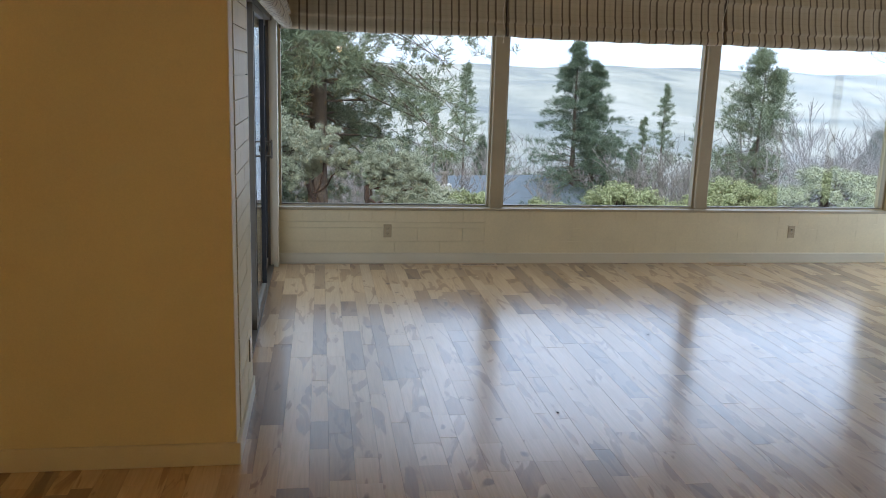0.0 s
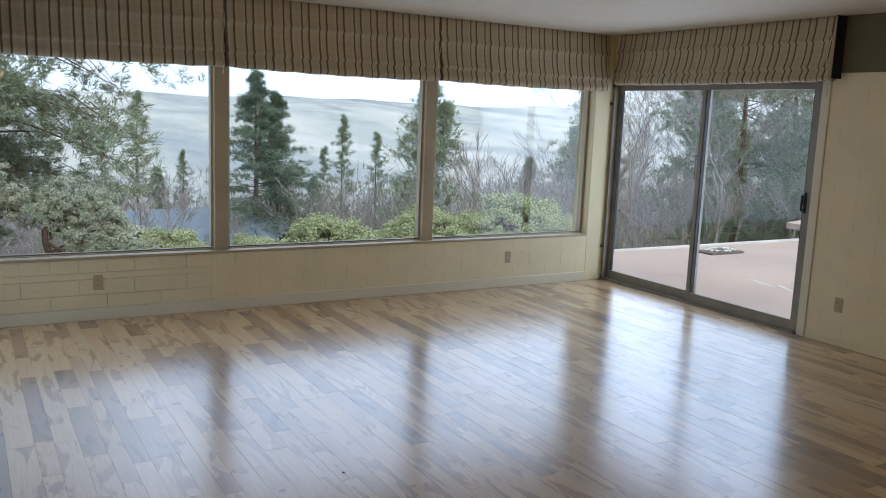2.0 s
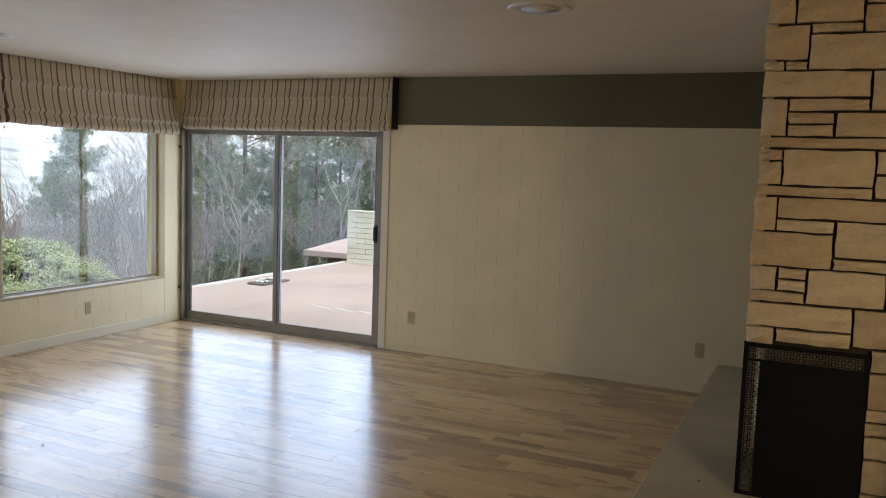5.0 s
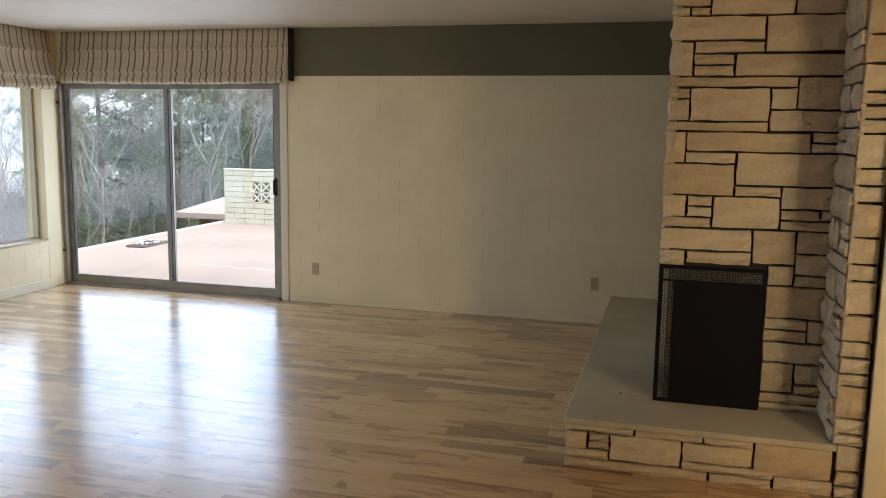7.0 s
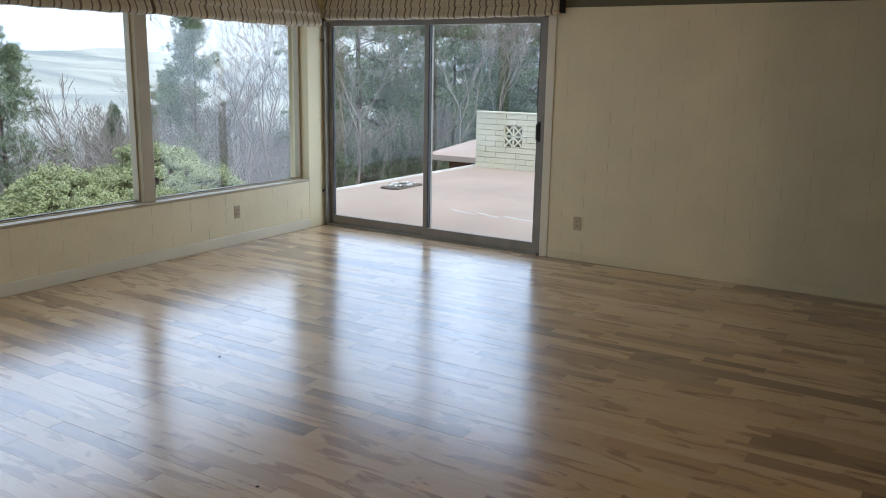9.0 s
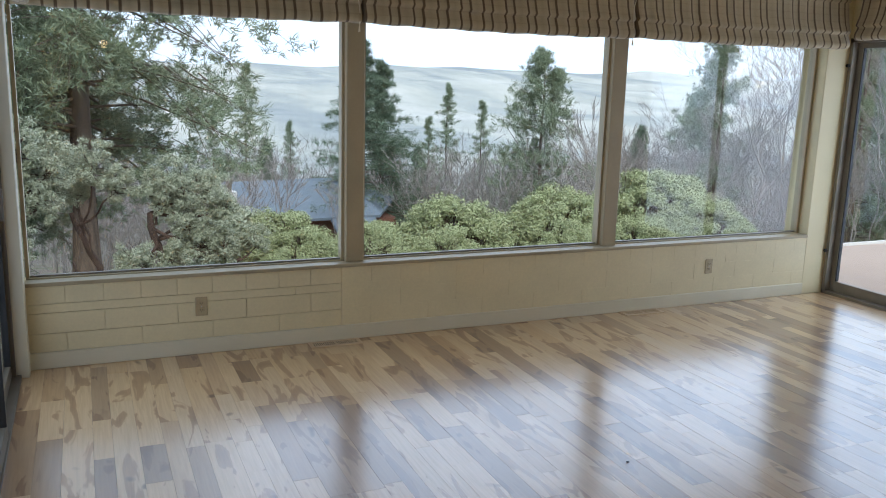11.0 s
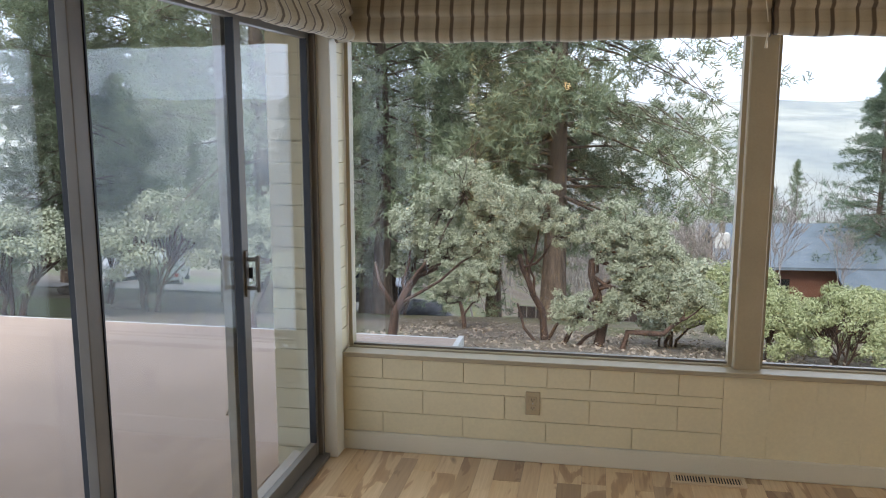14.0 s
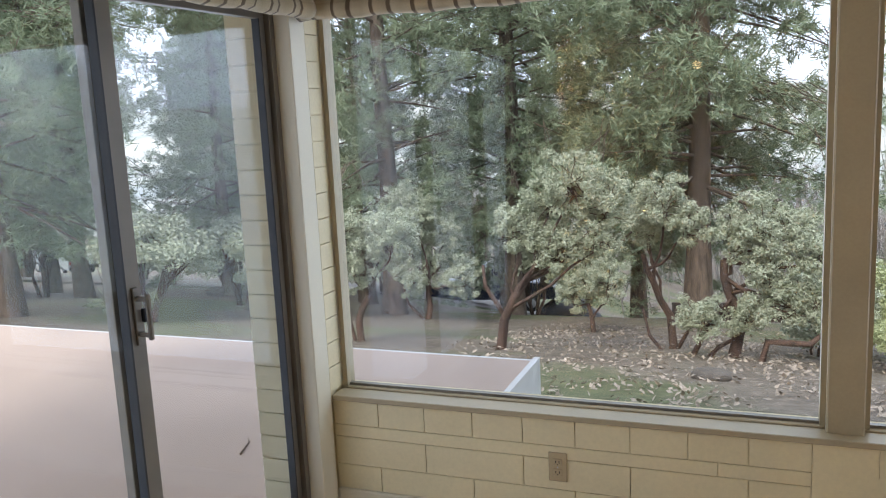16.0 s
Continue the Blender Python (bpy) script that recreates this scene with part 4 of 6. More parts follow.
def valley(x, y):
    """The valley floor and the long ridge beyond it."""
    d = y
    base = -70.0 + 6 * noise.noise((x * 0.002, y * 0.002, 1))
    rise = max(0.0, (d - 1500.0) / 1900.0)
    ridge = 112 + 26 * noise.noise((x * 0.0007, 0.3, 2)) + 16 * noise.noise((x * 0.0021, 0.9, 5)) + 16 * max(0, min(1, (-x + 900) / 1600))
    fold = 34 * math.exp(-((d - 1250) / 260) ** 2) * (0.5 + noise.noise((x * 0.0011, 0.2, 11))) + 52 * math.exp(-((d - 2100) / 330) ** 2) * (0.5 + noise.noise((x * 0.0014, 0.7, 12)))
    return base + fold + ridge * min(1.0, rise) ** 1.3 + 14 * rise * noise.noise((x * 0.004, y * 0.004, 7))


vx = [-3600 + 90 * k for k in range(101)]
vy = [400, 480, 580, 700, 850, 1000, 1200] + [1400 + 75 * k for k in range(30)]
tagged(sheet("backdrop", vx, vy, lambda x, y: valley(x, y) if y > 400 else hill(0, 400) - 0.3, M_VALLEY), "far valley fields below a long ridge, paled with haze", "valley", kind="structure")

# decks
deck_w = structure("deck", boxes((-11.0, -2.0, -0.16, -0.62, 9.70, -0.10), (-0.62, 7.52, -0.16, -0.12, 9.70, -0.10)), M_DECK, "flat deck with a pinkish beige coating", "deck")
part("fascia", boxes((-0.12, 7.52, -0.42, -0.08, 9.74, -0.085), (-11.0, 9.70, -0.42, -0.12, 9.74, -0.104)), M_FASCIA, deck_w, "white edge board")
part("skirt", boxes((-11.0, 9.58, -1.2, -0.15, 9.68, -0.16), (-0.20, 7.52, -1.2, -0.14, 9.58, -0.16)), M_FENCE, deck_w)
deck_e = structure("deck", boxes((XR + 0.25, -2.0, -0.18, 12.45, 9.12, -0.10), bev=0.004), M_DECK, "flat deck with a pinkish beige coating", "deck")
part("fascia", boxes((XR + 0.25, 9.12, -0.36, 12.45, 9.16, -0.07)), M_FASCIA, deck_e, "pale edge board")
part("skirt", boxes((XR + 0.25, 9.0, -1.6, 12.4, 9.1, -0.18)), M_FENCE, deck_e)
structure("eave", boxes((-1.0, 7.5, 2.30, 6.6, 8.25, 2.38), (-1.05, 3.0, 2.30, -0.6, 8.25, 2.38)), M_TRIM, "boarded eave above the windows", "eave")
for k in range(4):
    structure("rafter", boxes((0.20 + k * 1.83, 7.5, 2.13, 0.32 + k * 1.83, 8.2, 2.30), bev=0.006), M_FENCE, "dark rafter end under the eave", "rafter")

# planter ring of stones on the deck and pale paint scuffs
ring = thing("stone_ring", (9.05, 8.62, -0.10), "low stone drain cover strewn with pale pebbles on the deck", "drain")
part("cover", boxes((-0.33, -0.15, 0.0, 0.33, 0.15, 0.03), bev=0.008), M_BOULDER, ring, "flat brown stone slab")
rng = random.Random(8)
for k in range(18):
    a = 2 * math.pi * k / 18
    bm = bmesh.new()
    bmesh.ops.create_icosphere(bm, subdivisions=2, radius=0.036)
    for v in bm.verts:
        v.co *= rng.uniform(0.85, 1.1)
    bmesh.ops.scale(bm, verts=bm.verts, vec=(1.1, 0.8, 0.45))
    p = part("pebble", bm, M_FASCIA if k % 3 else M_BARK_GREY, ring, smooth=True)
    p.location = (0.28 * math.cos(a) * rng.uniform(0.5, 1.0), 0.12 * math.sin(a), 0.045)
    p.rotation_euler = (0, 0, a)
for k in range(9):
    s = part("paint_scuff", boxes((-0.09, -0.018, 0.0, 0.09, 0.018, 0.003), bev=0.001), M_FASCIA)
    s.location = (7.6 + 0.02 * k + rng.uniform(-0.05, 0.05), 5.4 + k * 0.19, -0.10)
    s.rotation_euler = (0, 0, radians(78 + rng.uniform(-18, 18)))
    tagged(s, "short white paint scuff on the deck coating", "paint scuff", "deck scuffs")
for k, (x, y) in enumerate(((-1.9, 6.3), (-2.3, 6.5), (-1.2, 7.9), (-3.0, 5.6))):
    bm = bmesh.new()
    cyl_into(bm, (-0.10, 0, 0.006), (0.05, 0.01, 0.008), 0.006, 0.004, 6)
    cyl_into(bm, (0.05, 0.01, 0.008), (0.11, 0.04, 0.006), 0.004, 0.002, 6)
    tw = part("twig", bm, M_BARK_RED)
    tw.location = (x, y, -0.10)
    tw.rotation_euler = (0, 0, k * 0.9)
    tagged(tw, "dark dry twig lying on the deck", "twig", "deck twigs")

# low block wall with pierced pattern blocks at the end of the deck
BW = 12.0
garden_wall = thing("garden_wall", (BW, 9.08, -0.10), "white painted block wall with pierced pattern blocks", "garden wall")
rng = random.Random(12)
for k in range(10):
    z0, z1 = 0.096 * k, 0.096 * (k + 1) - 0.006
    y = -0.2 * (k % 2)
    while y < 3.4:
        a, b = max(0.0, y), min(3.4, y + 0.40)
        y += 0.40
        if b - a < 0.02:
            continue
        if 4 <= k <= 7 and b > 0.56 and a < 0.92:
            if a < 0.56 - 0.02:
                part("block", boxes((0, -0.56 + 0.003, z0, 0.14, -a - 0.003, z1), bev=0.004), M_OUTBLOCK, garden_wall)
            if b > 0.92 + 0.02:
                part("block", boxes((0, -b + 0.003, z0, 0.14, -0.92 - 0.003, z1), bev=0.004), M_OUTBLOCK, garden_wall)
            continue
        part("block", boxes((rng.uniform(0, 0.004), -b + 0.003, z0, 0.14, -a - 0.003, z1), bev=0.004), M_OUTBLOCK, garden_wall)
for row in range(2):
    for col in range(2):
        y0, z0, s = -0.56 - 0.18 * (col + 1), 0.384 + 0.192 * row, 0.18
        bm = bmesh.new()
        box_into(bm, 0.01, y0, z0, 0.13, y0 + 0.014, z0 + 0.186)
        box_into(bm, 0.01, y0 + s - 0.014, z0, 0.13, y0 + s, z0 + 0.186)
        box_into(bm, 0.01, y0 + 0.014, z0, 0.13, y0 + s - 0.014, z0 + 0.012)
        box_into(bm, 0.01, y0 + 0.014, z0 + 0.174, 0.13, y0 + s - 0.014, z0 + 0.186)
        for sgn in (-1, 1):
            m = Matrix.Translation((0.07, y0 + s / 2, z0 + 0.093)) @ pose(0, 0, 0, 45 * sgn, 0, 0) @ Matrix.Diagonal((0.11 + 0.004 * sgn, 0.215, 0.026, 1))
            bmesh.ops.create_cube(bm, size=1.0, matrix=m)
        part("pattern_block", bm, M_OUTBLOCK, garden_wall, "pierced cross-pattern block")
# dark sheet gives the pierced holes their shade; no board stands here
part("backing", boxes((0.134, -0.92, 0.384, 0.139, -0.56, 0.768)), M_FENCE, garden_wall, "dark sheet standing for shade behind the pierced blocks")
part("coping", boxes((-0.01, -3.4, 0.957, 0.15, 0.0, 0.985), bev=0.005), M_OUTBLOCK, garden_wall)

low_roof = thing("outbuilding", (17.0, 9.0, hill(17, 9.0)), "low outbuilding with a pale pink roof below the deck", "outbuilding")
zr = -hill(17, 9.0)
bm = boxes((-1.6, -3.0, -0.4, 2.6, 2.7, zr - 0.42))
part("wall", bm, M_REDWOOD, low_roof)
bm = bmesh.new()
vs = [bm.verts.new(c) for c in ((-2.0, -3.4, zr - 0.42), (-2.0, 3.1, zr - 0.42), (3.0, 2.4, zr + 0.20), (3.0, -3.4, zr + 0.20), (-2.0, -3.4, zr - 0.30), (-2.0, 3.1, zr - 0.30), (3.0, 2.4, zr + 0.32), (3.0, -3.4, zr + 0.32))]
for f in ((0, 1, 2, 3), (4, 5, 6, 7), (0, 1, 5, 4), (1, 2, 6, 5), (2, 3, 7, 6), (3, 0, 4, 7)):
    bm.faces.new([vs[i] for i in f])
part("roof", bm, M_ROOFPINK, low_roof, "pale pink flat roofing")

# gravel drive across the slope
def drive_z(x, y):
    return hill(x, y) + 0.06


dv, df = [], []
for i in range(60):
    x = -60 + i * 1.25
    yc = 34 + 6 * math.sin((x + 20) * 0.05)
    if x > 2:
        yc += (x - 2) * 0.8
    for j in range(5):
        y = yc - 4.0 + 2.0 * j
        dv.append((x, y, drive_z(x, y)))
for i in range(59):
    for j in range(4):
        a = i * 5 + j
        df.append((a, a + 5, a + 6, a + 1))
me = bpy.data.meshes.new("road")
me.from_pydata(dv, [], df)
me.materials.append(M_ROAD)
tagged(new("road", me), "grey gravel drive across the slope", "drive", kind="structure")


# ---- plants ----
def tube_into(v, f, pts, radii, seg=6):
    """A tapered tube through pts, added to plain vertex and face lists."""
    rings = []
    for k, (p, r) in enumerate(zip(pts, radii)):
        d = (pts[min(k + 1, len(pts) - 1)] - pts[max(k - 1, 0)]).normalized()
        a = d.orthogonal().normalized()
        b = d.cross(a)
        base = len(v)
        for i in range(seg):
            t = 2 * math.pi * i / seg
            v.append(tuple(p + (a * math.cos(t) + b * math.sin(t)) * r))
        rings.append(base)
    for a, b in zip(rings, rings[1:]):
        for i in range(seg):
            j = (i + 1) % seg
            f.append((a + i, a + j, b + j, b + i))


def raw_mesh(name, v, f, material, smooth=False):
    me = bpy.data.meshes.new(name)
    me.from_pydata(v, [], f)
    me.materials.append(material)
    if smooth:
        me.polygons.foreach_set("use_smooth", [True] * len(me.polygons))
    return me


def leaves(name, centres, radii, count, size, material, rng, up=0.5, squash=0.8):
    """Many small pointed leaves scattered in clumps: count leaves round each centre."""
    n = len(centres) * count
    c = np.repeat(np.array(centres, float), count, 0)
    r = np.repeat(np.array(radii, float), count)[:, None]
    d = rng.normal(size=(n, 3))
    d /= np.linalg.norm(d, axis=1)[:, None]
    rad = rng.random((n, 1)) ** 0.4
    off = d * r * rad
    off[:, 2] *= squash
    p = c + off
    nrm = d * 0.7 + rng.normal(size=(n, 3)) * 0.6 + np.array((0, 0, up))
    nrm /= np.linalg.norm(nrm, axis=1)[:, None]
    a = np.cross(nrm, rng.normal(size=(n, 3)))
    a /= np.linalg.norm(a, axis=1)[:, None]
    b = np.cross(nrm, a)
    s = size * rng.uniform(0.7, 1.3, (n, 1))
    quad = np.stack([p - a * s, p - b * s * 0.48 + nrm * s * 0.12, p + a * s, p + b * s * 0.48 + nrm * s * 0.12], 1).reshape(-1, 3)
    return raw_mesh(name, quad.tolist(), np.arange(n * 4).reshape(-1, 4).tolist(), material)


def needles(name, tips, ways, count, length, width, material, rng, fan=0.75):
    """Tufts of thin needles: count round each tip, fanning about its way."""
    n = len(tips) * count
    p = np.repeat(np.array(tips, float), count, 0)
    w = np.repeat(np.array(ways, float), count, 0)
    d = w + rng.normal(size=(n, 3)) * fan
    d /= np.linalg.norm(d, axis=1)[:, None]
    a = np.cross(d, rng.normal(size=(n, 3)))
    a /= np.linalg.norm(a, axis=1)[:, None]
    ln = length * rng.uniform(0.7, 1.2, (n, 1))
    p = p + rng.normal(size=(n, 3)) * length * 0.25
    tri = np.stack([p - a * width, p + a * width, p + d * ln + a * width * 0.25], 1).reshape(-1, 3)
    return raw_mesh(name, tri.tolist(), np.arange(n * 3).reshape(-1, 3).tolist(), material)


def tree_thing(name, trunk_me, crown_me, label, category, group):
    e = thing(name, (0, 0, 0), label, category, group)
    for nm, me in (("trunk", trunk_me), ("crown", crown_me)):
        if me is not None:
            o = new(nm, me)
            o.parent = e
    return e


def pine(seed, height, bare, spread_r, limbs, per, count, needle, width, lean=0.0, trunk_r=0.3, cone=False, mat=None, droop=0.15):
    """A conifer: tapered trunk, whorled limbs, tufted needles. cone: full to the ground and pointed."""
    rng, npr = random.Random(seed), np.random.default_rng(seed)
    v, f = [], []
    pts = [Vector((lean * height * (k / 10) ** 2 + 0.04 * math.sin(k * 1.3 + seed), 0.03 * math.cos(k), height * k / 10)) for k in range(11)]
    tube_into(v, f, pts, [trunk_r * (1 - 0.93 * k / 10) * (1.25 if k == 0 else 1) for k in range(11)], 9)
    tips, ways = [], []
    for i in range(limbs):
        t = bare + (1 - bare) * (i + rng.random()) / limbs
        k = min(9, int(t * 10))
        o = pts[k].lerp(pts[k + 1], t * 10 - k)
        az = rng.random() * 2 * math.pi
        if cone:
            ln = spread_r * (1.02 - t) / (1.0 - bare) * rng.choice((0.55, 0.8, 0.95, 1.0, 1.1, 1.25)) * rng.uniform(0.85, 1.1) + 0.12
        else:
            s = (t - bare) / (1 - bare)
            ln = spread_r * (0.45 + 0.75 * math.sin(math.pi * min(1, 0.18 + s * 0.82))) * rng.uniform(0.55, 1.1) * (1.05 - 0.55 * s)
        up = rng.uniform(0.0, 0.40) + (t - 0.5) * 0.5 if cone else rng.uniform(-0.35, 0.55) + (t - 0.5) * 0.5
        d = Vector((math.cos(az), math.sin(az), up)).normalized()
        lp = [o + d * ln * q + Vector((0, 0, -droop * ln * q * q + 0.10 * ln * q ** 3)) for q in (0, 0.35, 0.7, 1.0)]
        tube_into(v, f, lp, [trunk_r * 0.16 * (1.1 - t) + 0.012, trunk_r * 0.10 * (1.1 - t) + 0.01, 0.012, 0.006], 4)
        side_way = Vector((-d.y, d.x, 0))
        for j in range(per):
            q = rng.uniform(0.15 if cone else 0.30, 1.0)
            side = side_way * rng.uniform(-0.38, 0.38) * ln * (0.5 if cone else 0.85) * (q if not cone else 1.2 - q)
            p = o + d * ln * q + side + Vector((rng.gauss(0, 0.10), rng.gauss(0, 0.10), -droop * ln * q * q + rng.gauss(0.05, 0.27 if not cone else 0.11)))
            w = d * 0.9 + side.normalized() * 0.4 + Vector((0, 0, 0.35 if not cone else 0.05))
            if cone:
                tips.append(tuple(p))
                ways.append(tuple(w.normalized()))
                continue
            for g in range(4):
                tips.append(tuple(p + Vector((rng.gauss(0, 0.17), rng.gauss(0, 0.17), rng.gauss(0, 0.10)))))
                ways.append(tuple((w + Vector((rng.gauss(0, 0.5), rng.gauss(0, 0.5), rng.gauss(0.1, 0.4)))).normalized()))
            if rng.random() < 0.5:
                tube_into(v, f, [o + d * ln * q * 0.7, p], [0.012, 0.005], 3)
    trunk = raw_mesh("trunk", v, f, M_BARK_PINE, True)
    crown = needles("crown", tips, ways, count, needle, width, mat or M_NEEDLE, npr)
    return trunk, crown


def bare_tree(seed, height, mat, levels=5, wide=0.55, fine=0.005):
    rng = random.Random(seed)
    v, f = [], []

    def grow(p, d, ln, r, level):
        mid = p + d * ln * 0.5 + Vector((rng.uniform(-1, 1), rng.uniform(-1, 1), rng.uniform(-0.3, 0.6))) * ln * 0.07
        end = p + d * ln + Vector((rng.uniform(-1, 1), rng.uniform(-1, 1), 0.3)) * ln * 0.10
        tube_into(v, f, [p, mid, end], [r, r * 0.82, r * 0.62], 5 if level < 2 else 3)
        if level >= levels:
            return
        for k in range(rng.choice((2, 3, 3)) + (1 if level < 2 else 0)):
            o = p.lerp(end, rng.uniform(0.45, 1.0)) if k else end
            nd = (d + Vector((rng.uniform(-1, 1), rng.uniform(-1, 1), rng.uniform(-0.25, 0.6))) * wide * (1.15 if level else 0.9)).normalized()
            grow(o, nd, ln * rng.uniform(0.55, 0.82), max(fine, r * 0.56), level + 1)

    grow(Vector((0, 0, 0)), Vector((rng.uniform(-0.1, 0.1), rng.uniform(-0.1, 0.1), 1)).normalized(), height * 0.30, height * 0.0056, 0)
    return raw_mesh("trunk", v, f, mat, True)


def manzanita(seed, height, half, clumps, count, size, leaf_mat, lean=0.0, stems=4, clump_r=0.27, low=0.55):
    """A many-stemmed small tree: twisting red-brown stems under rounded billows of small leaves."""
    rng, npr = random.Random(seed), np.random.default_rng(seed)
    v, f = [], []
    cs, rs = [], []
    for k in range(clumps):
        a = rng.random() * 2 * math.pi
        q = math.sqrt(rng.random())
        dome = math.sqrt(max(0.0, 1 - q * q))
        z = height * (low + (1 - low) * dome * rng.uniform(0.72, 1.0)) - clump_r * 0.6
        cs.append(Vector((lean + half * q * math.cos(a), half * q * math.sin(a), z)))
        rs.append(clump_r * rng.uniform(0.7, 1.25))
    for s in range(stems):
        a = 2 * math.pi * s / stems + rng.uniform(-0.4, 0.4)
        r0 = 0.055 * rng.uniform(0.6, 1.15) * height / 2.8
        p = Vector((0.08 * math.cos(a), 0.08 * math.sin(a), -0.15))
        pts = [p]
        for k in range(1, 6):
            t = k / 5
            tgt = Vector((lean * t ** 1.2 + half * 0.5 * math.cos(a) * t ** 0.8, half * 0.5 * math.sin(a) * t ** 0.8, height * 0.62 * t))
            pts.append(tgt + Vector((rng.uniform(-1, 1), rng.uniform(-1, 1), rng.uniform(-0.4, 0.4))) * 0.09)
        tube_into(v, f, pts, [r0 * (1.15 - 0.14 * k) for k in range(6)], 7)
        near = sorted(range(len(cs)), key=lambda i: (cs[i].xy - pts[4].xy).length)[: max(3, clumps // stems)]
        for i in near:
            o = pts[rng.choice((2, 3, 3, 4))]
            m = o.lerp(cs[i], 0.5) + Vector((rng.uniform(-1, 1), rng.uniform(-1, 1), rng.uniform(-1, 0.2))) * 0.08
            tube_into(v, f, [o, m, cs[i]], [r0 * 0.42, r0 * 0.28, 0.006], 4)
            for q in range(3):
                tube_into(v, f, [m.lerp(cs[i], 0.5), cs[i] + Vector((rng.uniform(-1, 1), rng.uniform(-1, 1), rng.uniform(-0.7, 0.7))) * rs[i]], [0.007, 0.003], 3)
    trunk = raw_mesh("trunk", v, f, M_BARK_RED, True)
    crown = leaves("crown", [tuple(c) for c in cs], rs, count, size, leaf_mat, npr)
    return trunk, crown


def stand(ob, x, y, turn=0.0, scale=1.0, sink=0.1):
    ob.scale = (scale, scale, scale)
    ob.matrix_basis = pose(x, y, hill(x, y) - sink, 0, 0, turn) @ Matrix.Diagonal((scale, scale, scale, 1))


# grey-green manzanitas by the drive
def billow_tree(seed, bole, lobes, leaf_mat, r0=0.055, leaf=0.026, extra=()):
    """A manzanita grown to its own form: bole and lobes in (x, z) from the base; each lobe (x, z, r) is a billow of small leaf clumps on twisting limbs."""
    rng, npr = random.Random(seed), np.random.default_rng(seed)
    v, f, cs, rs = [], [], [], []

    def limb(p, q, ra, rb, wob, seg=5):
        pts = [p.lerp(q, k / 4) + Vector((rng.uniform(-1, 1), rng.uniform(-1, 1), rng.uniform(-1, 0.3))) * wob * (0 if k in (0, 4) else 1) for k in range(5)]
        tube_into(v, f, pts, [ra + (rb - ra) * k / 4 for k in range(5)], seg)
        return pts

    stem = [Vector((0, 0, -0.2))] + [Vector((x, rng.uniform(-0.12, 0.12), z)) for x, z in bole]
    fine = []
    for a, b in zip(stem, stem[1:]):
        fine += [a, a.lerp(b, 0.5) + Vector((rng.uniform(-1, 1), rng.uniform(-1, 1), 0)) * 0.03]
    fine.append(stem[-1])
    n = len(fine)
    tube_into(v, f, fine, [r0 * (1.2 - 0.6 * k / n) for k in range(n)], 8)
    for path in extra:
        pts = [Vector((x, rng.uniform(-0.2, 0.2), z)) for x, z in path]
        tube_into(v, f, pts, [r0 * (0.58 - 0.36 * k / len(pts)) for k in range(len(pts))], 6)
    for x, z, r in lobes:
        c = Vector((x, rng.uniform(-0.3, 0.3), z + 0.04))
        o = fine[rng.randrange(n // 2, n)]
        limb(o, c + Vector((0, 0, -r * 0.5)), r0 * 0.45, 0.012, 0.07)
        root = c + Vector((0, 0, -r * 0.5))
        for k in range(int(24 + 190 * r * r)):
            d = Vector((rng.gauss(0, 1), rng.gauss(0, 1), rng.gauss(0.2, 0.95))).normalized()
            p = c + Vector((d.x, d.y, d.z * 1.02)) * r * rng.random() ** 0.45 * 1.04
            cs.append(tuple(p))
            rs.append(rng.uniform(0.06, 0.11))
            if k % 2 == 0:
                limb(root.lerp(c, rng.random()), p, 0.009, 0.003, 0.03, 3)
    return raw_mesh("trunk", v, f, M_BARK_RED, True), leaves("crown", cs, rs, 120, leaf * 0.68, leaf_mat, npr, 0.7, 0.85)


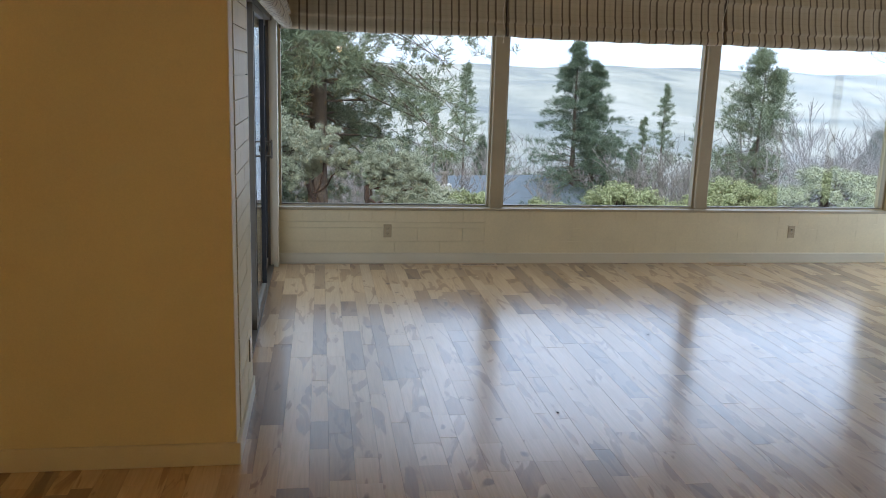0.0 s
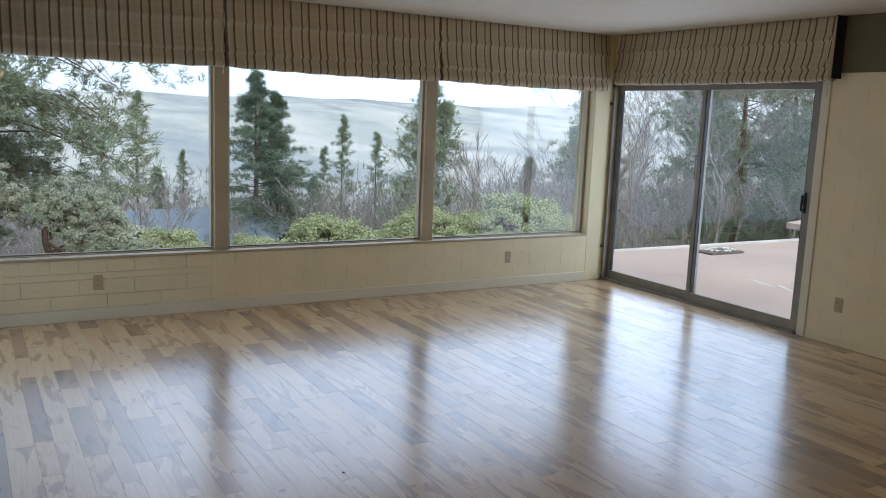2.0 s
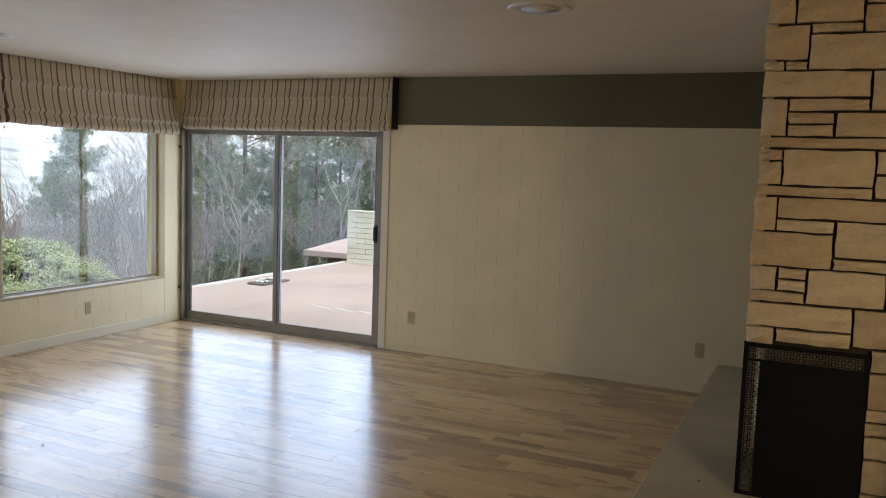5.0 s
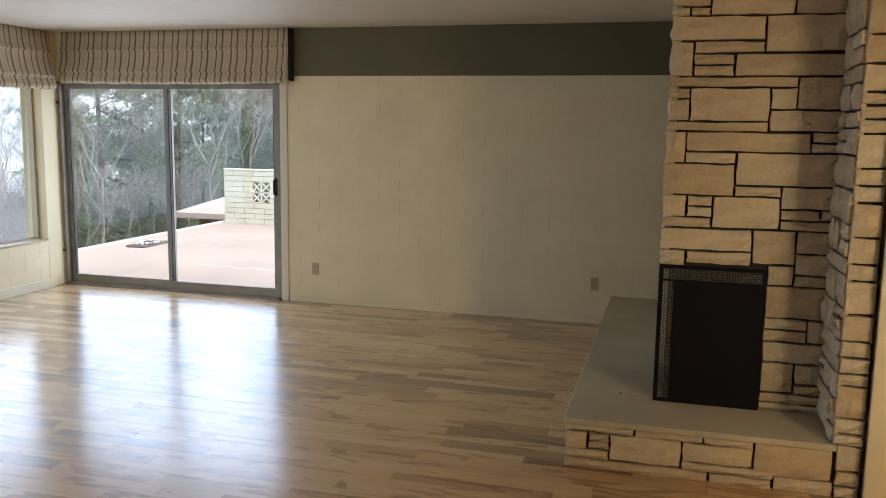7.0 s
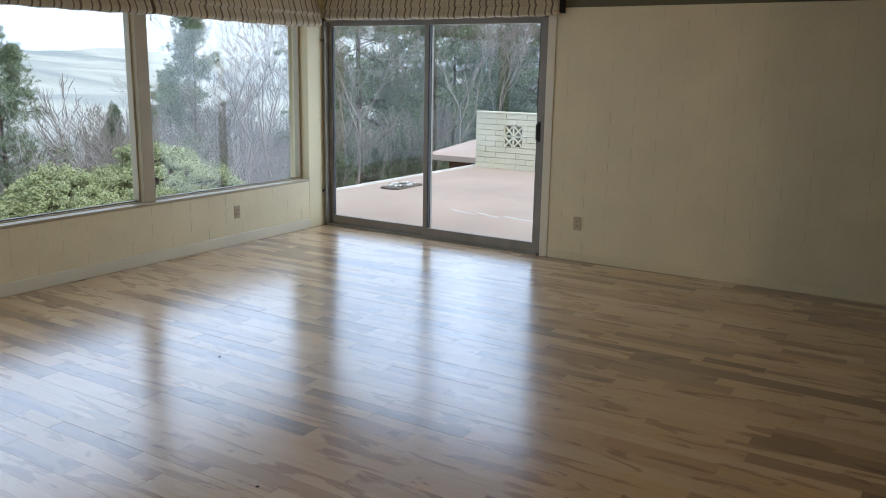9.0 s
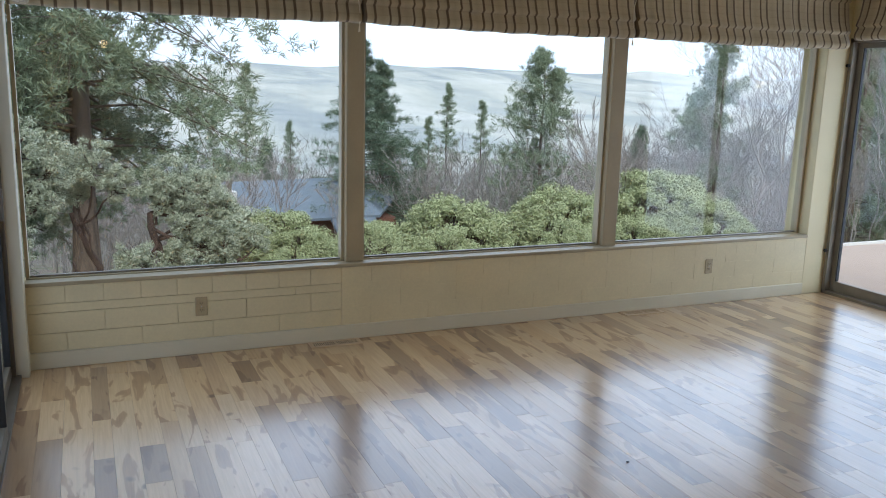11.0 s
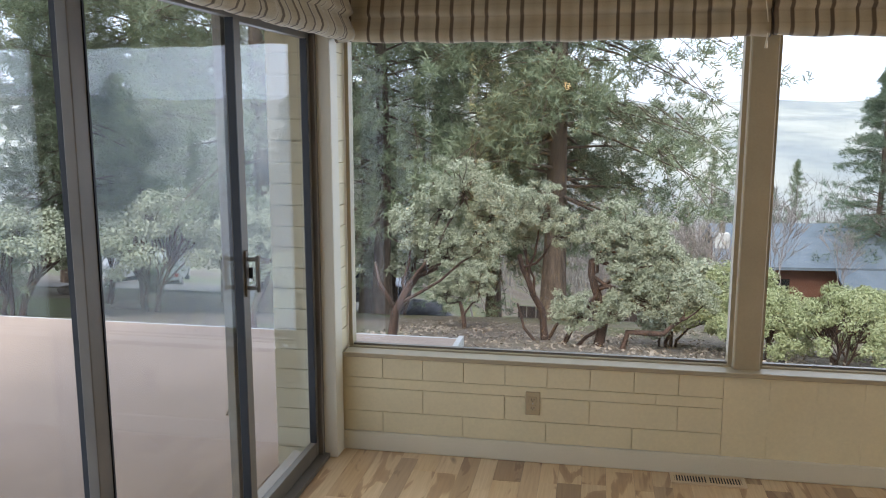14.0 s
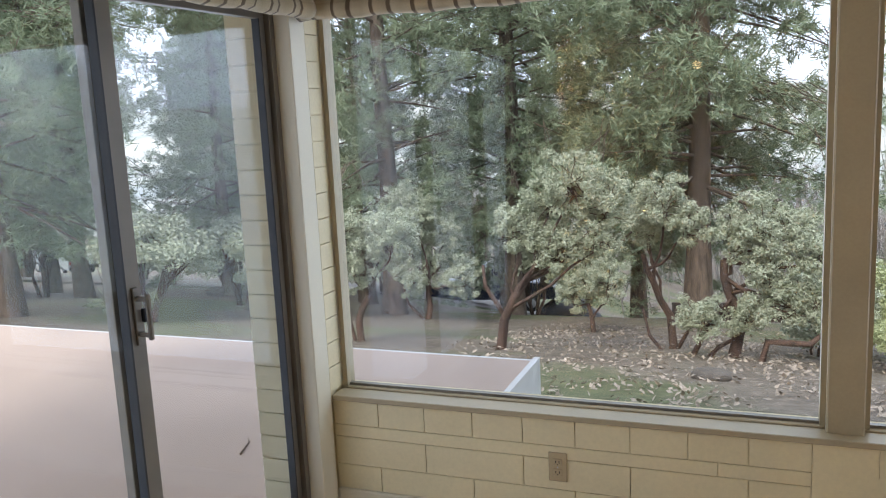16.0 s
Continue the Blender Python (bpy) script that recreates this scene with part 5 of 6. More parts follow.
MANZ = "grey-green manzanita with twisting red-brown stems on the slope"
for x, y, args in ((-1.88, 14.2, (101, ((0.14, 0.49), (0.31, 0.81), (0.6, 1.2)), ((1.12, 2.26, 0.43), (0.76, 1.97, 0.40), (0.33, 1.67, 0.30), (1.46, 1.97, 0.38), (1.34, 1.55, 0.34), (0.93, 1.38, 0.34), (0.63, 1.43, 0.28)), M_LEAF_GREY, 0.06, 0.026, (((0.12, 0.55), (-0.05, 0.95), (-0.17, 1.15)),))),
                   (-1.4, 18.5, (102, ((-0.06, 0.34), (-0.15, 0.6)), ((-0.14, 0.98, 0.47), (-0.4, 0.72, 0.31), (0.27, 1.05, 0.41)), M_LEAF_GREY, 0.045)),
                   (0.24, 15.3, (103, ((-0.06, 0.52), (-0.25, 0.97), (-0.4, 1.35)), ((-0.1, 2.05, 0.38), (-0.4, 1.95, 0.32), (0.2, 1.77, 0.27), (-0.34, 1.62, 0.2)), M_LEAF_GREY, 0.05, 0.026, (((0.0, 0.0), (0.18, 0.35), (0.5, 0.75)), ((-0.03, 0.0), (-0.3, 0.3), (-0.42, 0.6))))),
                   (0.98, 14.7, (104, ((0.09, 0.46), (-0.04, 0.87), (-0.1, 1.28)), ((0.37, 1.64, 0.46), (0.06, 1.55, 0.34), (0.69, 1.53, 0.37), (0.95, 1.34, 0.22), (0.44, 1.15, 0.36), (0.66, 0.78, 0.34), (0.91, 0.74, 0.27), (-0.32, 0.65, 0.29), (0.16, 0.62, 0.25)), M_LEAF_GREY, 0.065, 0.026,
                                 (((-0.5, -0.05), (-0.3, 0.45), (-0.02, 0.8)), ((-0.42, -0.1), (-0.15, 0.2), (0.05, 0.3))))),
                   (1.2, 14.5, (105, ((0.18, 0.31), (0.64, 0.34), (0.91, 0.55)), ((0.93, 0.7, 0.18), (1.15, 0.8, 0.2)), M_LEAF_GREY, 0.04)),
                   (-4.93, 19.0, (106, ((0.17, 0.35), (0.13, 0.73), (0.21, 1.21)), ((-0.35, 2.24, 0.51), (0.15, 2.1, 0.47), (0.53, 1.78, 0.36), (-0.28, 1.58, 0.43), (0.2, 1.15, 0.48), (0.99, 0.98, 0.38), (-0.21, 0.95, 0.40)), M_LEAF_GREY, 0.06, 0.03, (((0, 0), (-0.25, 0.4), (-0.4, 0.9)),))),
                   (-3.84, 14.3, (107, ((0.02, 0.4), (0.15, 0.75), (0.2, 1.05)), ((0.36, 1.49, 0.42), (0.08, 1.2, 0.38), (0.66, 1.6, 0.30), (-0.05, 1.64, 0.33)), M_LEAF_GREY, 0.05, 0.026, (((0, 0), (-0.2, 0.5), (-0.25, 0.9)),)))):
    t = tree_thing("manzanita", *billow_tree(*args), MANZ, "shrub", "manzanitas")
    stand(t, x, y)
for seed, x, y, h, half, lean, n in ((5, -7.9, 18.6, 2.7, 1.1, 0.3, 40), (7, 2.1, 16.6, 1.6, 0.9, 0.3, 36), (8, -9.0, 16.0, 2.2, 1.0, 0.2, 34)):
    t = tree_thing("manzanita", *manzanita(seed, h, half, int(n * 1.25), 290, 0.037, M_LEAF_GREY, lean, 4, 0.28, 0.44), MANZ, "shrub", "manzanitas")
    stand(t, x, y)
far_manz = manzanita(9, 2.4, 1.1, 38, 130, 0.066, M_LEAF_GREY, 0.2)
for k, (x, y, s) in enumerate(((-10.5, 21.0, 1.0), (-13.5, 24.5, 1.1), (-16.5, 29.0, 1.2), (-21.0, 31.0, 1.3), (-26.0, 35.0, 1.3), (-12.5, 33.0, 1.1), (-31.0, 33.0, 1.3), (-18.0, 22.0, 0.9), (-4.0, 24.0, 0.9))):
    t = tree_thing("manzanita", *far_manz, MANZ, "shrub", "manzanitas")
    stand(t, x, y, 77 * k, s)
# yellow-green shrubs below the windows
SHRUB = "dense yellow-green shrub with rounded crown below the windows"
shr = [manzanita(20 + k, 1.75 + 0.1 * k, 1.15, 105, 250, 0.029, M_LEAF_LIME, 0, 5, 0.19, 0.25) for k in range(3)]
for k, (x, y, s) in enumerate(((3.1, 16.2, 0.85), (3.9, 14.0, 0.62), (3.0, 14.4, 0.55), (5.7, 15.0, 0.92), (4.6, 15.8, 0.66), (8.0, 15.4, 0.90), (6.9, 15.6, 0.72), (9.3, 16.0, 0.84),
                               (10.5, 16.0, 1.04), (9.2, 17.4, 0.92), (12.2, 17.4, 1.05), (5.0, 13.6, 0.50), (8.8, 13.9, 0.62), (10.8, 14.4, 0.70), (7.2, 13.5, 0.54))):
    tr, cr = shr[k % 3]
    t = tree_thing("round_shrub", tr, cr, SHRUB, "shrub", "round shrubs")
    stand(t, x, y, 47 * k, s)

# tall ponderosa pines
PINE = "tall ponderosa pine with reddish bark and long needles"
tall_pines = [pine(31, 17, 0.16, 3.5, 130, 11, 15, 0.21, 0.0125, 0.0, 0.27, droop=0.25), pine(32, 20, 0.15, 4.4, 215, 16, 16, 0.22, 0.0145, 0.01, 0.30, droop=0.25), pine(33, 15, 0.14, 3.3, 125, 11, 15, 0.21, 0.0125, -0.01, 0.25, droop=0.25)]
young_pine = pine(34, 14, 0.03, 2.9, 110, 8, 14, 0.24, 0.015, 0.0, 0.15, droop=0.2)
for k, (x, y, s) in enumerate(((-6.3, 20.7, 0.9), (0.0, 22.6, 0.92), (-4.2, 23.0, 0.95), (-9.4, 25.5, 0.9), (-2.2, 29.0, 0.8), (-11.4, 15.2, 0.9), (-19.8, 24.0, 0.95), (-14.0, 29.0, 0.9), (-7.2, 32.0, 0.9),
                               (-15.5, 21.0, 0.85), (-20.5, 17.5, 0.9), (-13.0, 24.0, 0.85), (-22.0, 36.0, 0.9), (-29.0, 31.0, 1.05), (-16.5, 15.0, 0.8), (24.5, 13.8, 0.75), (26.5, 21.0, 0.85), (21.5, 19.0, 0.78),
                               (32.4, 39.0, 0.95), (28.0, 16.5, 0.9), (23.5, 16.5, 0.5), (27.5, 12.5, 0.5), (33.0, 30.0, 0.7), (30.5, 9.5, 0.8), (36.0, 14.0, 0.9), (37.0, 22.0, 0.9), (19.2, 14.6, 0.55), (22.3, 12.6, 0.62), (17.6, 17.2, 0.5))):
    tr, cr = tall_pines[k % 3] if x < 15 else young_pine
    t = tree_thing("ponderosa_pine", tr, cr, PINE, "pine tree", "ponderosa pines")
    stand(t, x, y, 67 * k, s)
thin_pines = [pine(41, 15, 0.22, 4.0, 105, 9, 10, 0.30, 0.022, 0.0, 0.22, droop=0.1), pine(42, 18.5, 0.08, 4.0, 110, 14, 9, 0.34, 0.022, 0.0, 0.2, True, M_NEEDLE, 0.1)]
for k, (x, y, s, which) in enumerate(((30.4, 55, 1.0, 0), (15.2, 88, 1.05, 1), (39.0, 92, 1.0, 1), (40.1, 85, 0.85, 1), (13.0, 96, 0.85, 1), (50.0, 62, 0.9, 0), (22.0, 98, 0.8, 1), (33.5, 84, 0.75, 1))):
    tr, cr = thin_pines[which]
    t = tree_thing("slender_pine", tr, cr, "slender pine with open tufted crown on the slope below", "pine tree", "slender pines")
    stand(t, x, y, 51 * k, s)
fir = pine(51, 17.5, 0.04, 7.8, 190, 28, 10, 0.32, 0.022, 0.0, 0.35, True, M_NEEDLE_FIR, 0.22)
far_fir = pine(52, 17.5, 0.05, 5.2, 130, 9, 9, 0.7, 0.05, 0.0, 0.35, True, M_NEEDLE_FIR, 0.22)
for k, (x, y, s) in enumerate(((20.4, 66, 1.0), (22.4, 67, 0.92), (18.0, 92, 0.7), (13.5, 90, 0.6), (45.0, 82, 0.65), (50.0, 70, 0.6), (27.5, 78, 0.5), (34, 88, 0.62), (9, 84, 0.5), (56, 78, 0.7))):
    t = tree_thing("douglas_fir", *(fir if k < 2 else far_fir), "dark green douglas fir with a pointed crown", "fir tree", "douglas firs")
    stand(t, x, y, 80 * k, s)

# bare winter trees
BARE = "leafless grey winter tree with fine twigs"
bares = [bare_tree(61 + k, 6.5, M_BARK_GREY, 6, 0.66, 0.0045) for k in range(3)]
far_bare = [bare_tree(71 + k, 9.0, M_BARK_GREY, 5, 0.6, 0.016) for k in range(2)]
spots = [(22.6, 26), (19.5, 24), (25, 28), (25.7, 40), (5.9, 50), (8.5, 48), (11.0, 53), (16.5, 18), (18.5, 15.5), (15.2, 14.2), (20.0, 13.2), (24, 31), (30, 34), (33, 46), (36, 52), (39, 60), (16, 58),
         (7, 56), (3, 46), (24, 62), (13.6, 16.4), (17.5, 12.6), (28, 30), (25, 23), (38, 45), (44, 55), (31, 60), (1, 58), (17.5, 26), (20.6, 28.5), (-5, 45), (31.5, 25), (21.5, 16.8), (23, 21.5), (27, 36), (34, 40)]
for k, (x, y) in enumerate(spots):
    t = tree_thing("bare_tree", bares[k % 3] if y < 38 else far_bare[k % 2], None, BARE, "bare tree", "bare trees")
    stand(t, x, y, 73 * k, 0.85 + 0.12 * (k % 4) + (0.05 if y > 38 else 0))

rng = random.Random(19)
for k in range(76):
    x, y = rng.uniform(-8, 62), rng.uniform(44, 100)
    if 8 < x < 25 and y < 76:
        y = rng.uniform(76, 100)
    t = tree_thing("bare_tree", far_bare[k % 2], None, BARE, "bare tree", "bare trees")
    stand(t, x, y, 73 * k, rng.uniform(0.75, 1.25))
for k in range(46):
    x, y = rng.uniform(9.5, 24), rng.uniform(10.4, 21)
    if x < 20.5 and y < 12.6:
        y += 2.6
    t = tree_thing("bare_shrub", far_bare[k % 2], None, "low leafless twiggy shrub below the deck", "bare shrub", "bare shrubs")
    stand(t, x, y, 49 * k, rng.uniform(0.20, 0.36) if x > 13 else rng.uniform(0.14, 0.2))

# woods on the slope below and beside the house
def woods():
    rng, npr = random.Random(23), np.random.default_rng(23)
    tips, ways, tv, tf = [], [], [], []
    for k in range(980):
        if k < 600:
            x, y, h = rng.uniform(-45, 120), rng.uniform(77, 135), rng.uniform(8, 13.5)
        elif k < 720:
            x, y, h = rng.uniform(26, 60), rng.uniform(48, 78), rng.uniform(6, 10)
        elif k < 760:
            x, y, h = rng.uniform(-2, 8), rng.uniform(50, 76), rng.uniform(6, 9.5)
        else:
            x, y, h = rng.uniform(31, 80), rng.uniform(3, 48), rng.uniform(3.0, 5.5)
        z, rad = hill(x, y), h * 0.27
        base = Vector((x, y, z - 0.2))
        tube_into(tv, tf, [base, base + Vector((rng.uniform(-0.4, 0.4), 0, h * 0.7))], [h * 0.012, h * 0.005], 3)
        for j in range(72):
            a, q, s = rng.random() * 6.283, math.sqrt(rng.random()), rng.random()
            r0 = rad * q * (0.5 + math.sin(math.pi * min(1.0, 0.15 + s * 0.8)) * 0.6)
            tips.append((x + r0 * math.cos(a), y + r0 * math.sin(a), z + h * (0.12 + 0.80 * s)))
            ways.append((0.6 * math.cos(a) * q, 0.6 * math.sin(a) * q, 0.8))
    me = needles("far_woods", tips, ways, 1, 1.9, 0.030, M_WOODS, npr, 0.35)
    tagged(new("far_woods", me), "grey-brown leafless woods covering the slope below", "woods", kind="stuff")
    tagged(new("far_trunks", raw_mesh("far_trunks", tv, tf, M_WOODS)), "thin grey trunks of the leafless woods", "woods", kind="stuff")


woods()

# leaf litter near the house
npr = np.random.default_rng(77)
cx = npr.uniform(-2.5, 8, 900)
cy = npr.uniform(10, 20, 900)
lit = leaves("leaf_litter", [(a, b, hill(a, b) + 0.02) for a, b in zip(cx, cy)], [0.25] * 900, 9, 0.035, M_DRIED, npr, 1.5, 0.05)
tagged(new("leaf_litter", lit), "dry brown leaves strewn over the slope", "leaf litter", kind="stuff")

# neighbour's house below
house = thing("house", (15.3, 62, -11.9), "low brown house with a blue-grey shingle roof below", "house")
part("wall", boxes((-5.4, 0, -4.0, 6.6, 9.0, 3.1)), M_REDWOOD, house)


def slab_roof(name, corners, thick, mat, parent):
    bm = bmesh.new()
    lo = [bm.verts.new(c) for c in corners]
    hi = [bm.verts.new((c[0], c[1], c[2] + thick)) for c in corners]
    n = len(corners)
    bm.faces.new(lo[::-1])
    bm.faces.new(hi)
    for i in range(n):
        bm.faces.new((lo[i], lo[(i + 1) % n], hi[(i + 1) % n], hi[i]))
    return part(name, bm, mat, parent)


slab_roof("roof", ((-6.2, -1.0, 3.1), (5.0, -1.0, 3.3), (2.6, 4.5, 5.5), (-6.2, 4.5, 5.3)), 0.2, M_SHINGLE, house)
slab_roof("roof", ((5.0, -1.0, 3.3), (7.6, 3.0, 4.1), (2.6, 4.5, 5.5)), 0.2, M_SHINGLE, house)
slab_roof("roof", ((-6.2, 4.5, 5.3), (2.6, 4.5, 5.5), (7.6, 10.0, 3.2), (-6.2, 10.0, 3.2)), 0.2, M_SHINGLE, house)
slab_roof("roof", ((1.2, -3.2, 2.3), (4.6, -3.2, 2.3), (4.6, -0.6, 3.3), (1.2, -0.6, 3.3)), 0.18, M_SHINGLE, house)
part("porch", boxes((1.5, -3.0, -4.0, 4.3, 0, 2.3)), M_REDWOOD, house)
part("window", boxes((-3.0, -0.05, 1.2, -1.4, 0.02, 2.4)), M_CARGLASS, house)
part("window", boxes((2.2, -3.06, 0.9, 3.4, -2.98, 1.9)), M_CARGLASS, house)
ch = part("chimney", boxes((-6.2, 1.2, 2.6, -5.2, 2.2, 5.2), bev=0.03), M_FASCIA, house, "white sided chimney")
part("flue", cyl_into(bmesh.new(), (-5.7, 1.7, 5.2), (-5.7, 1.7, 6.0), 0.22, 0.22, 12), M_ALU, ch)
part("cap", cyl_into(bmesh.new(), (-5.7, 1.7, 6.0), (-5.7, 1.7, 6.15), 0.36, 0.30, 12), M_ALU, ch)


# parked vehicles
def car(name, label, paint, length=4.5, pickup=False):
    e = thing(name, (0, 0, 0), label, "car")
    w, hl = 1.78, length / 2
    prof = [(-hl, 0.45), (-hl, 0.95), (-hl + 0.15, 1.05), (-hl + 0.55, 1.62), (0.3, 1.66), (0.95, 1.12), (hl - 0.25, 0.98), (hl, 0.8), (hl, 0.42)]
    if pickup:
        prof = [(-hl, 0.5), (-hl, 1.1), (-0.55, 1.12), (-0.5, 1.75), (0.55, 1.78), (1.1, 1.2), (hl - 0.2, 1.1), (hl, 0.9), (hl, 0.5)]
    bm = bmesh.new()
    rows = []
    for y, k in ((-w / 2, 1.0), (-w / 2 + 0.12, 1.0), (w / 2 - 0.12, 1.0), (w / 2, 1.0)):
        tuck = 0.10 if abs(y) < w / 2 - 0.05 else 0.0
        rows.append([bm.verts.new((x, y * (0.86 if z > 1.2 else 1.0), z + (0.03 if tuck else 0.0))) for x, z in prof])
    n = len(prof)
    for a, b in zip(rows, rows[1:]):
        for i in range(n):
            bm.faces.new((a[i], a[(i + 1) % n], b[(i + 1) % n], b[i]))
    bm.faces.new(rows[0])
    bm.faces.new(rows[-1][::-1])
    part("body", bm, paint, e)
    zc = 1.35 if not pickup else 1.45
    for s in (-1, 1):
        part("side_window", boxes((-0.45 if pickup else -hl + 0.75, s * 0.80 - 0.012, zc - 0.18, 0.55, s * 0.80 + 0.012, zc + 0.17)), M_CARGLASS, e)
    part("rear_window", boxes((-hl + 0.30 if not pickup else -0.56, -0.62, zc - 0.14, -hl + 0.36 if not pickup else -0.50, 0.62, zc + 0.16)), M_CARGLASS, e)
    for s in (-1, 1):
        part("tail_lamp", boxes((-hl - 0.02, s * 0.72 - 0.10, 0.80, -hl + 0.03, s * 0.72 + 0.10, 0.98)), M_TAIL, e)
        part("headlamp", boxes((hl - 0.04, s * 0.68 - 0.12, 0.66, hl + 0.02, s * 0.68 + 0.12, 0.80)), M_CHROME, e)
        for x in (-hl * 0.62, hl * 0.62):
            wh = part("wheel", cyl_into(bmesh.new(), (x, s * 0.72, 0.33), (x, s * 0.90, 0.33), 0.33, 0.33, 18), M_TYRE, e)
            part("rim", cyl_into(bmesh.new(), (x, s * 0.895, 0.33), (x, s * 0.915, 0.33), 0.20, 0.17, 12), M_CHROME, wh)
    part("bumper", boxes((-hl - 0.06, -0.85, 0.42, -hl + 0.05, 0.85, 0.62), bev=0.02), M_BLACK, e)
    return e


for c, x, y, r in ((car("suv", "white small suv parked on the drive", M_CARWHITE), -24.2, 43.5, 140), (car("hatchback", "silver green hatchback parked on the drive", M_CARGREY, 4.1), -21.6, 44.0, 110),
                   (car("pickup_truck", "dark blue pickup truck parked under the pines", M_CARBLUE, 5.0, True), -9.0, 36.0, 12), (car("pickup_truck", "grey pickup truck parked on the drive", M_CARGREY, 5.0, True), -37.0, 41.0, 160)):
    c.matrix_basis = pose(x, y, drive_z(x, y), 0, 0, r)
tarp = thing("tarp_pile", (-6.0, 36.0, hill(-6.0, 36.0)), "heap covered with a black tarpaulin beside the drive", "covered pile")
bm = bmesh.new()
bmesh.ops.create_icosphere(bm, subdivisions=3, radius=1.0)
for v in bm.verts:
    v.co *= 1 + 0.16 * noise.noise(v.co * 2.2)
    v.co.z = max(-0.05, v.co.z)
bmesh.ops.scale(bm, verts=bm.verts, vec=(1.3, 0.9, 1.05))
part("cover", bm, M_TARP, tarp, smooth=True)
fence = thing("fence", (0.5, 41.0, hill(0.5, 41.0)), "dark board fence beyond the drive", "fence")
for k in range(22):
    x = -3.0 + k * 0.42
    part("board", boxes((x, -0.02, hill(0.5 + x, 41) - hill(0.5, 41) - 0.2, x + 0.39, 0.02, hill(0.5 + x, 41) - hill(0.5, 41) + 1.5), bev=0.006), M_FENCE, fence)
for k, (x, y) in enumerate(((-13.5, 24.0), (0.9, 12.6), (-9.0, 19.5))):
    bm = bmesh.new()
    bmesh.ops.create_icosphere(bm, subdivisions=2, radius=0.28 if k != 1 else 0.15)
    for v in bm.verts:
        v.co *= 1 + 0.3 * noise.noise(v.co * 4 + Vector((k, 0, 0)))
    bmesh.ops.scale(bm, verts=bm.verts, vec=(1.4, 0.9, 0.6))
    b = part("boulder", bm, M_BOULDER, smooth=True)
    b.location = (x, y, hill(x, y) + 0.05)
    tagged(b, "rough grey boulder lying on the slope", "boulder", "boulders")

# ---- pieces of the setting: boards, blocks, bricks ----
def chamfered_unit(name, material, cx, cy, front):
    """A unit block centred in two axes with a small chamfer on its showing face; front: 'z' up or '-y'."""
    verts, faces = [], []
    for s, d in ((0.5, -1.0), (0.5, -0.06), (None, 0.0)):
        for a, b in ((-1, -1), (1, -1), (1, 1), (-1, 1)):
            u = a * (0.5 if s else 0.5 - cx)
            v = b * (0.5 if s else 0.5 - cy)
            verts.append((u, v, d) if front == "z" else (u, -(d + 1.0), v))
    for k in (0, 4):
        for i in range(4):
            j = (i + 1) % 4
            faces.append((k + i, k + j, k + 4 + j, k + 4 + i))
    faces.append((8, 9, 10, 11))
    me = bpy.data.meshes.new(name)
    me.from_pydata(verts, [], faces)
    me.materials.append(material)
    bm = bmesh.new()
    bm.from_mesh(me)
    bmesh.ops.recalc_face_normals(bm, faces=bm.faces)
    bm.to_mesh(me)
    bm.free()
    return me


def lay_boards():
    rng = random.Random(5)
    unit = chamfered_unit("board", M_PLANK, 0.003, 0.0005, "z")
    rest_v, rest_f = [], []
    made = 0
    x = -3.4
    gap = 0.0003
    while x < XR + 0.01:
        w = rng.choice((0.083, 0.083, 0.108, 0.127))
        x1 = min(x + w, XR + 0.012)
        y = -3.2 - rng.random() * 0.8
        while y < YW:
            ln = rng.choice((0.25, 0.35, 0.5, 0.5, 0.7, 0.9, 1.2)) * rng.uniform(0.85, 1.15)
            y0, y1 = max(y, -3.2), min(y + ln, YW - 0.002)
            y += ln
            if y1 - y0 < 0.02:
                continue
            if x < XL - 0.06 and y1 > YS + 0.02:
                y1 = YS + 0.02
                if y1 - y0 < 0.02:
                    continue
            dz = rng.uniform(-0.0004, 0.0004)
            if made < 300 and -0.3 < x < 3.4 and 2.6 < (y0 + y1) / 2 and y1 < YW:
                ob = new("board", unit)
                ob.parent = floor
                ob.location = ((x + x1) / 2, (y0 + y1) / 2, dz)
                ob.scale = (x1 - x - gap, y1 - y0 - gap, 0.021)
                made += 1
                continue
            b = len(rest_v)
            c = 0.0004
            for a, d, z in ((gap / 2, gap / 2, -0.021), (gap / 2, gap / 2, -0.001), (gap / 2 + c, gap / 2 + c, 0.0)):
                rest_v.extend(((x + a, y0 + d, z + dz), (x1 - a, y0 + d, z + dz), (x1 - a, y1 - d, z + dz), (x + a, y1 - d, z + dz)))
            for k in (0, 4):
                for i in range(4):
                    j = (i + 1) % 4
                    rest_f.append((b + k + i, b + k + j, b + k + 4 + j, b + k + 4 + i))
            rest_f.append((b + 8, b + 9, b + 10, b + 11))
        x = x1
        if x >= XR:
            break
    me = bpy.data.meshes.new("boards")
    me.from_pydata(rest_v, [], rest_f)
    me.materials.append(M_PLANK_REST)
    ob = new("boards", me)
    ob.parent = floor
    tagged(ob, "hickory floor boards of mixed width and tone", kind="stuff")


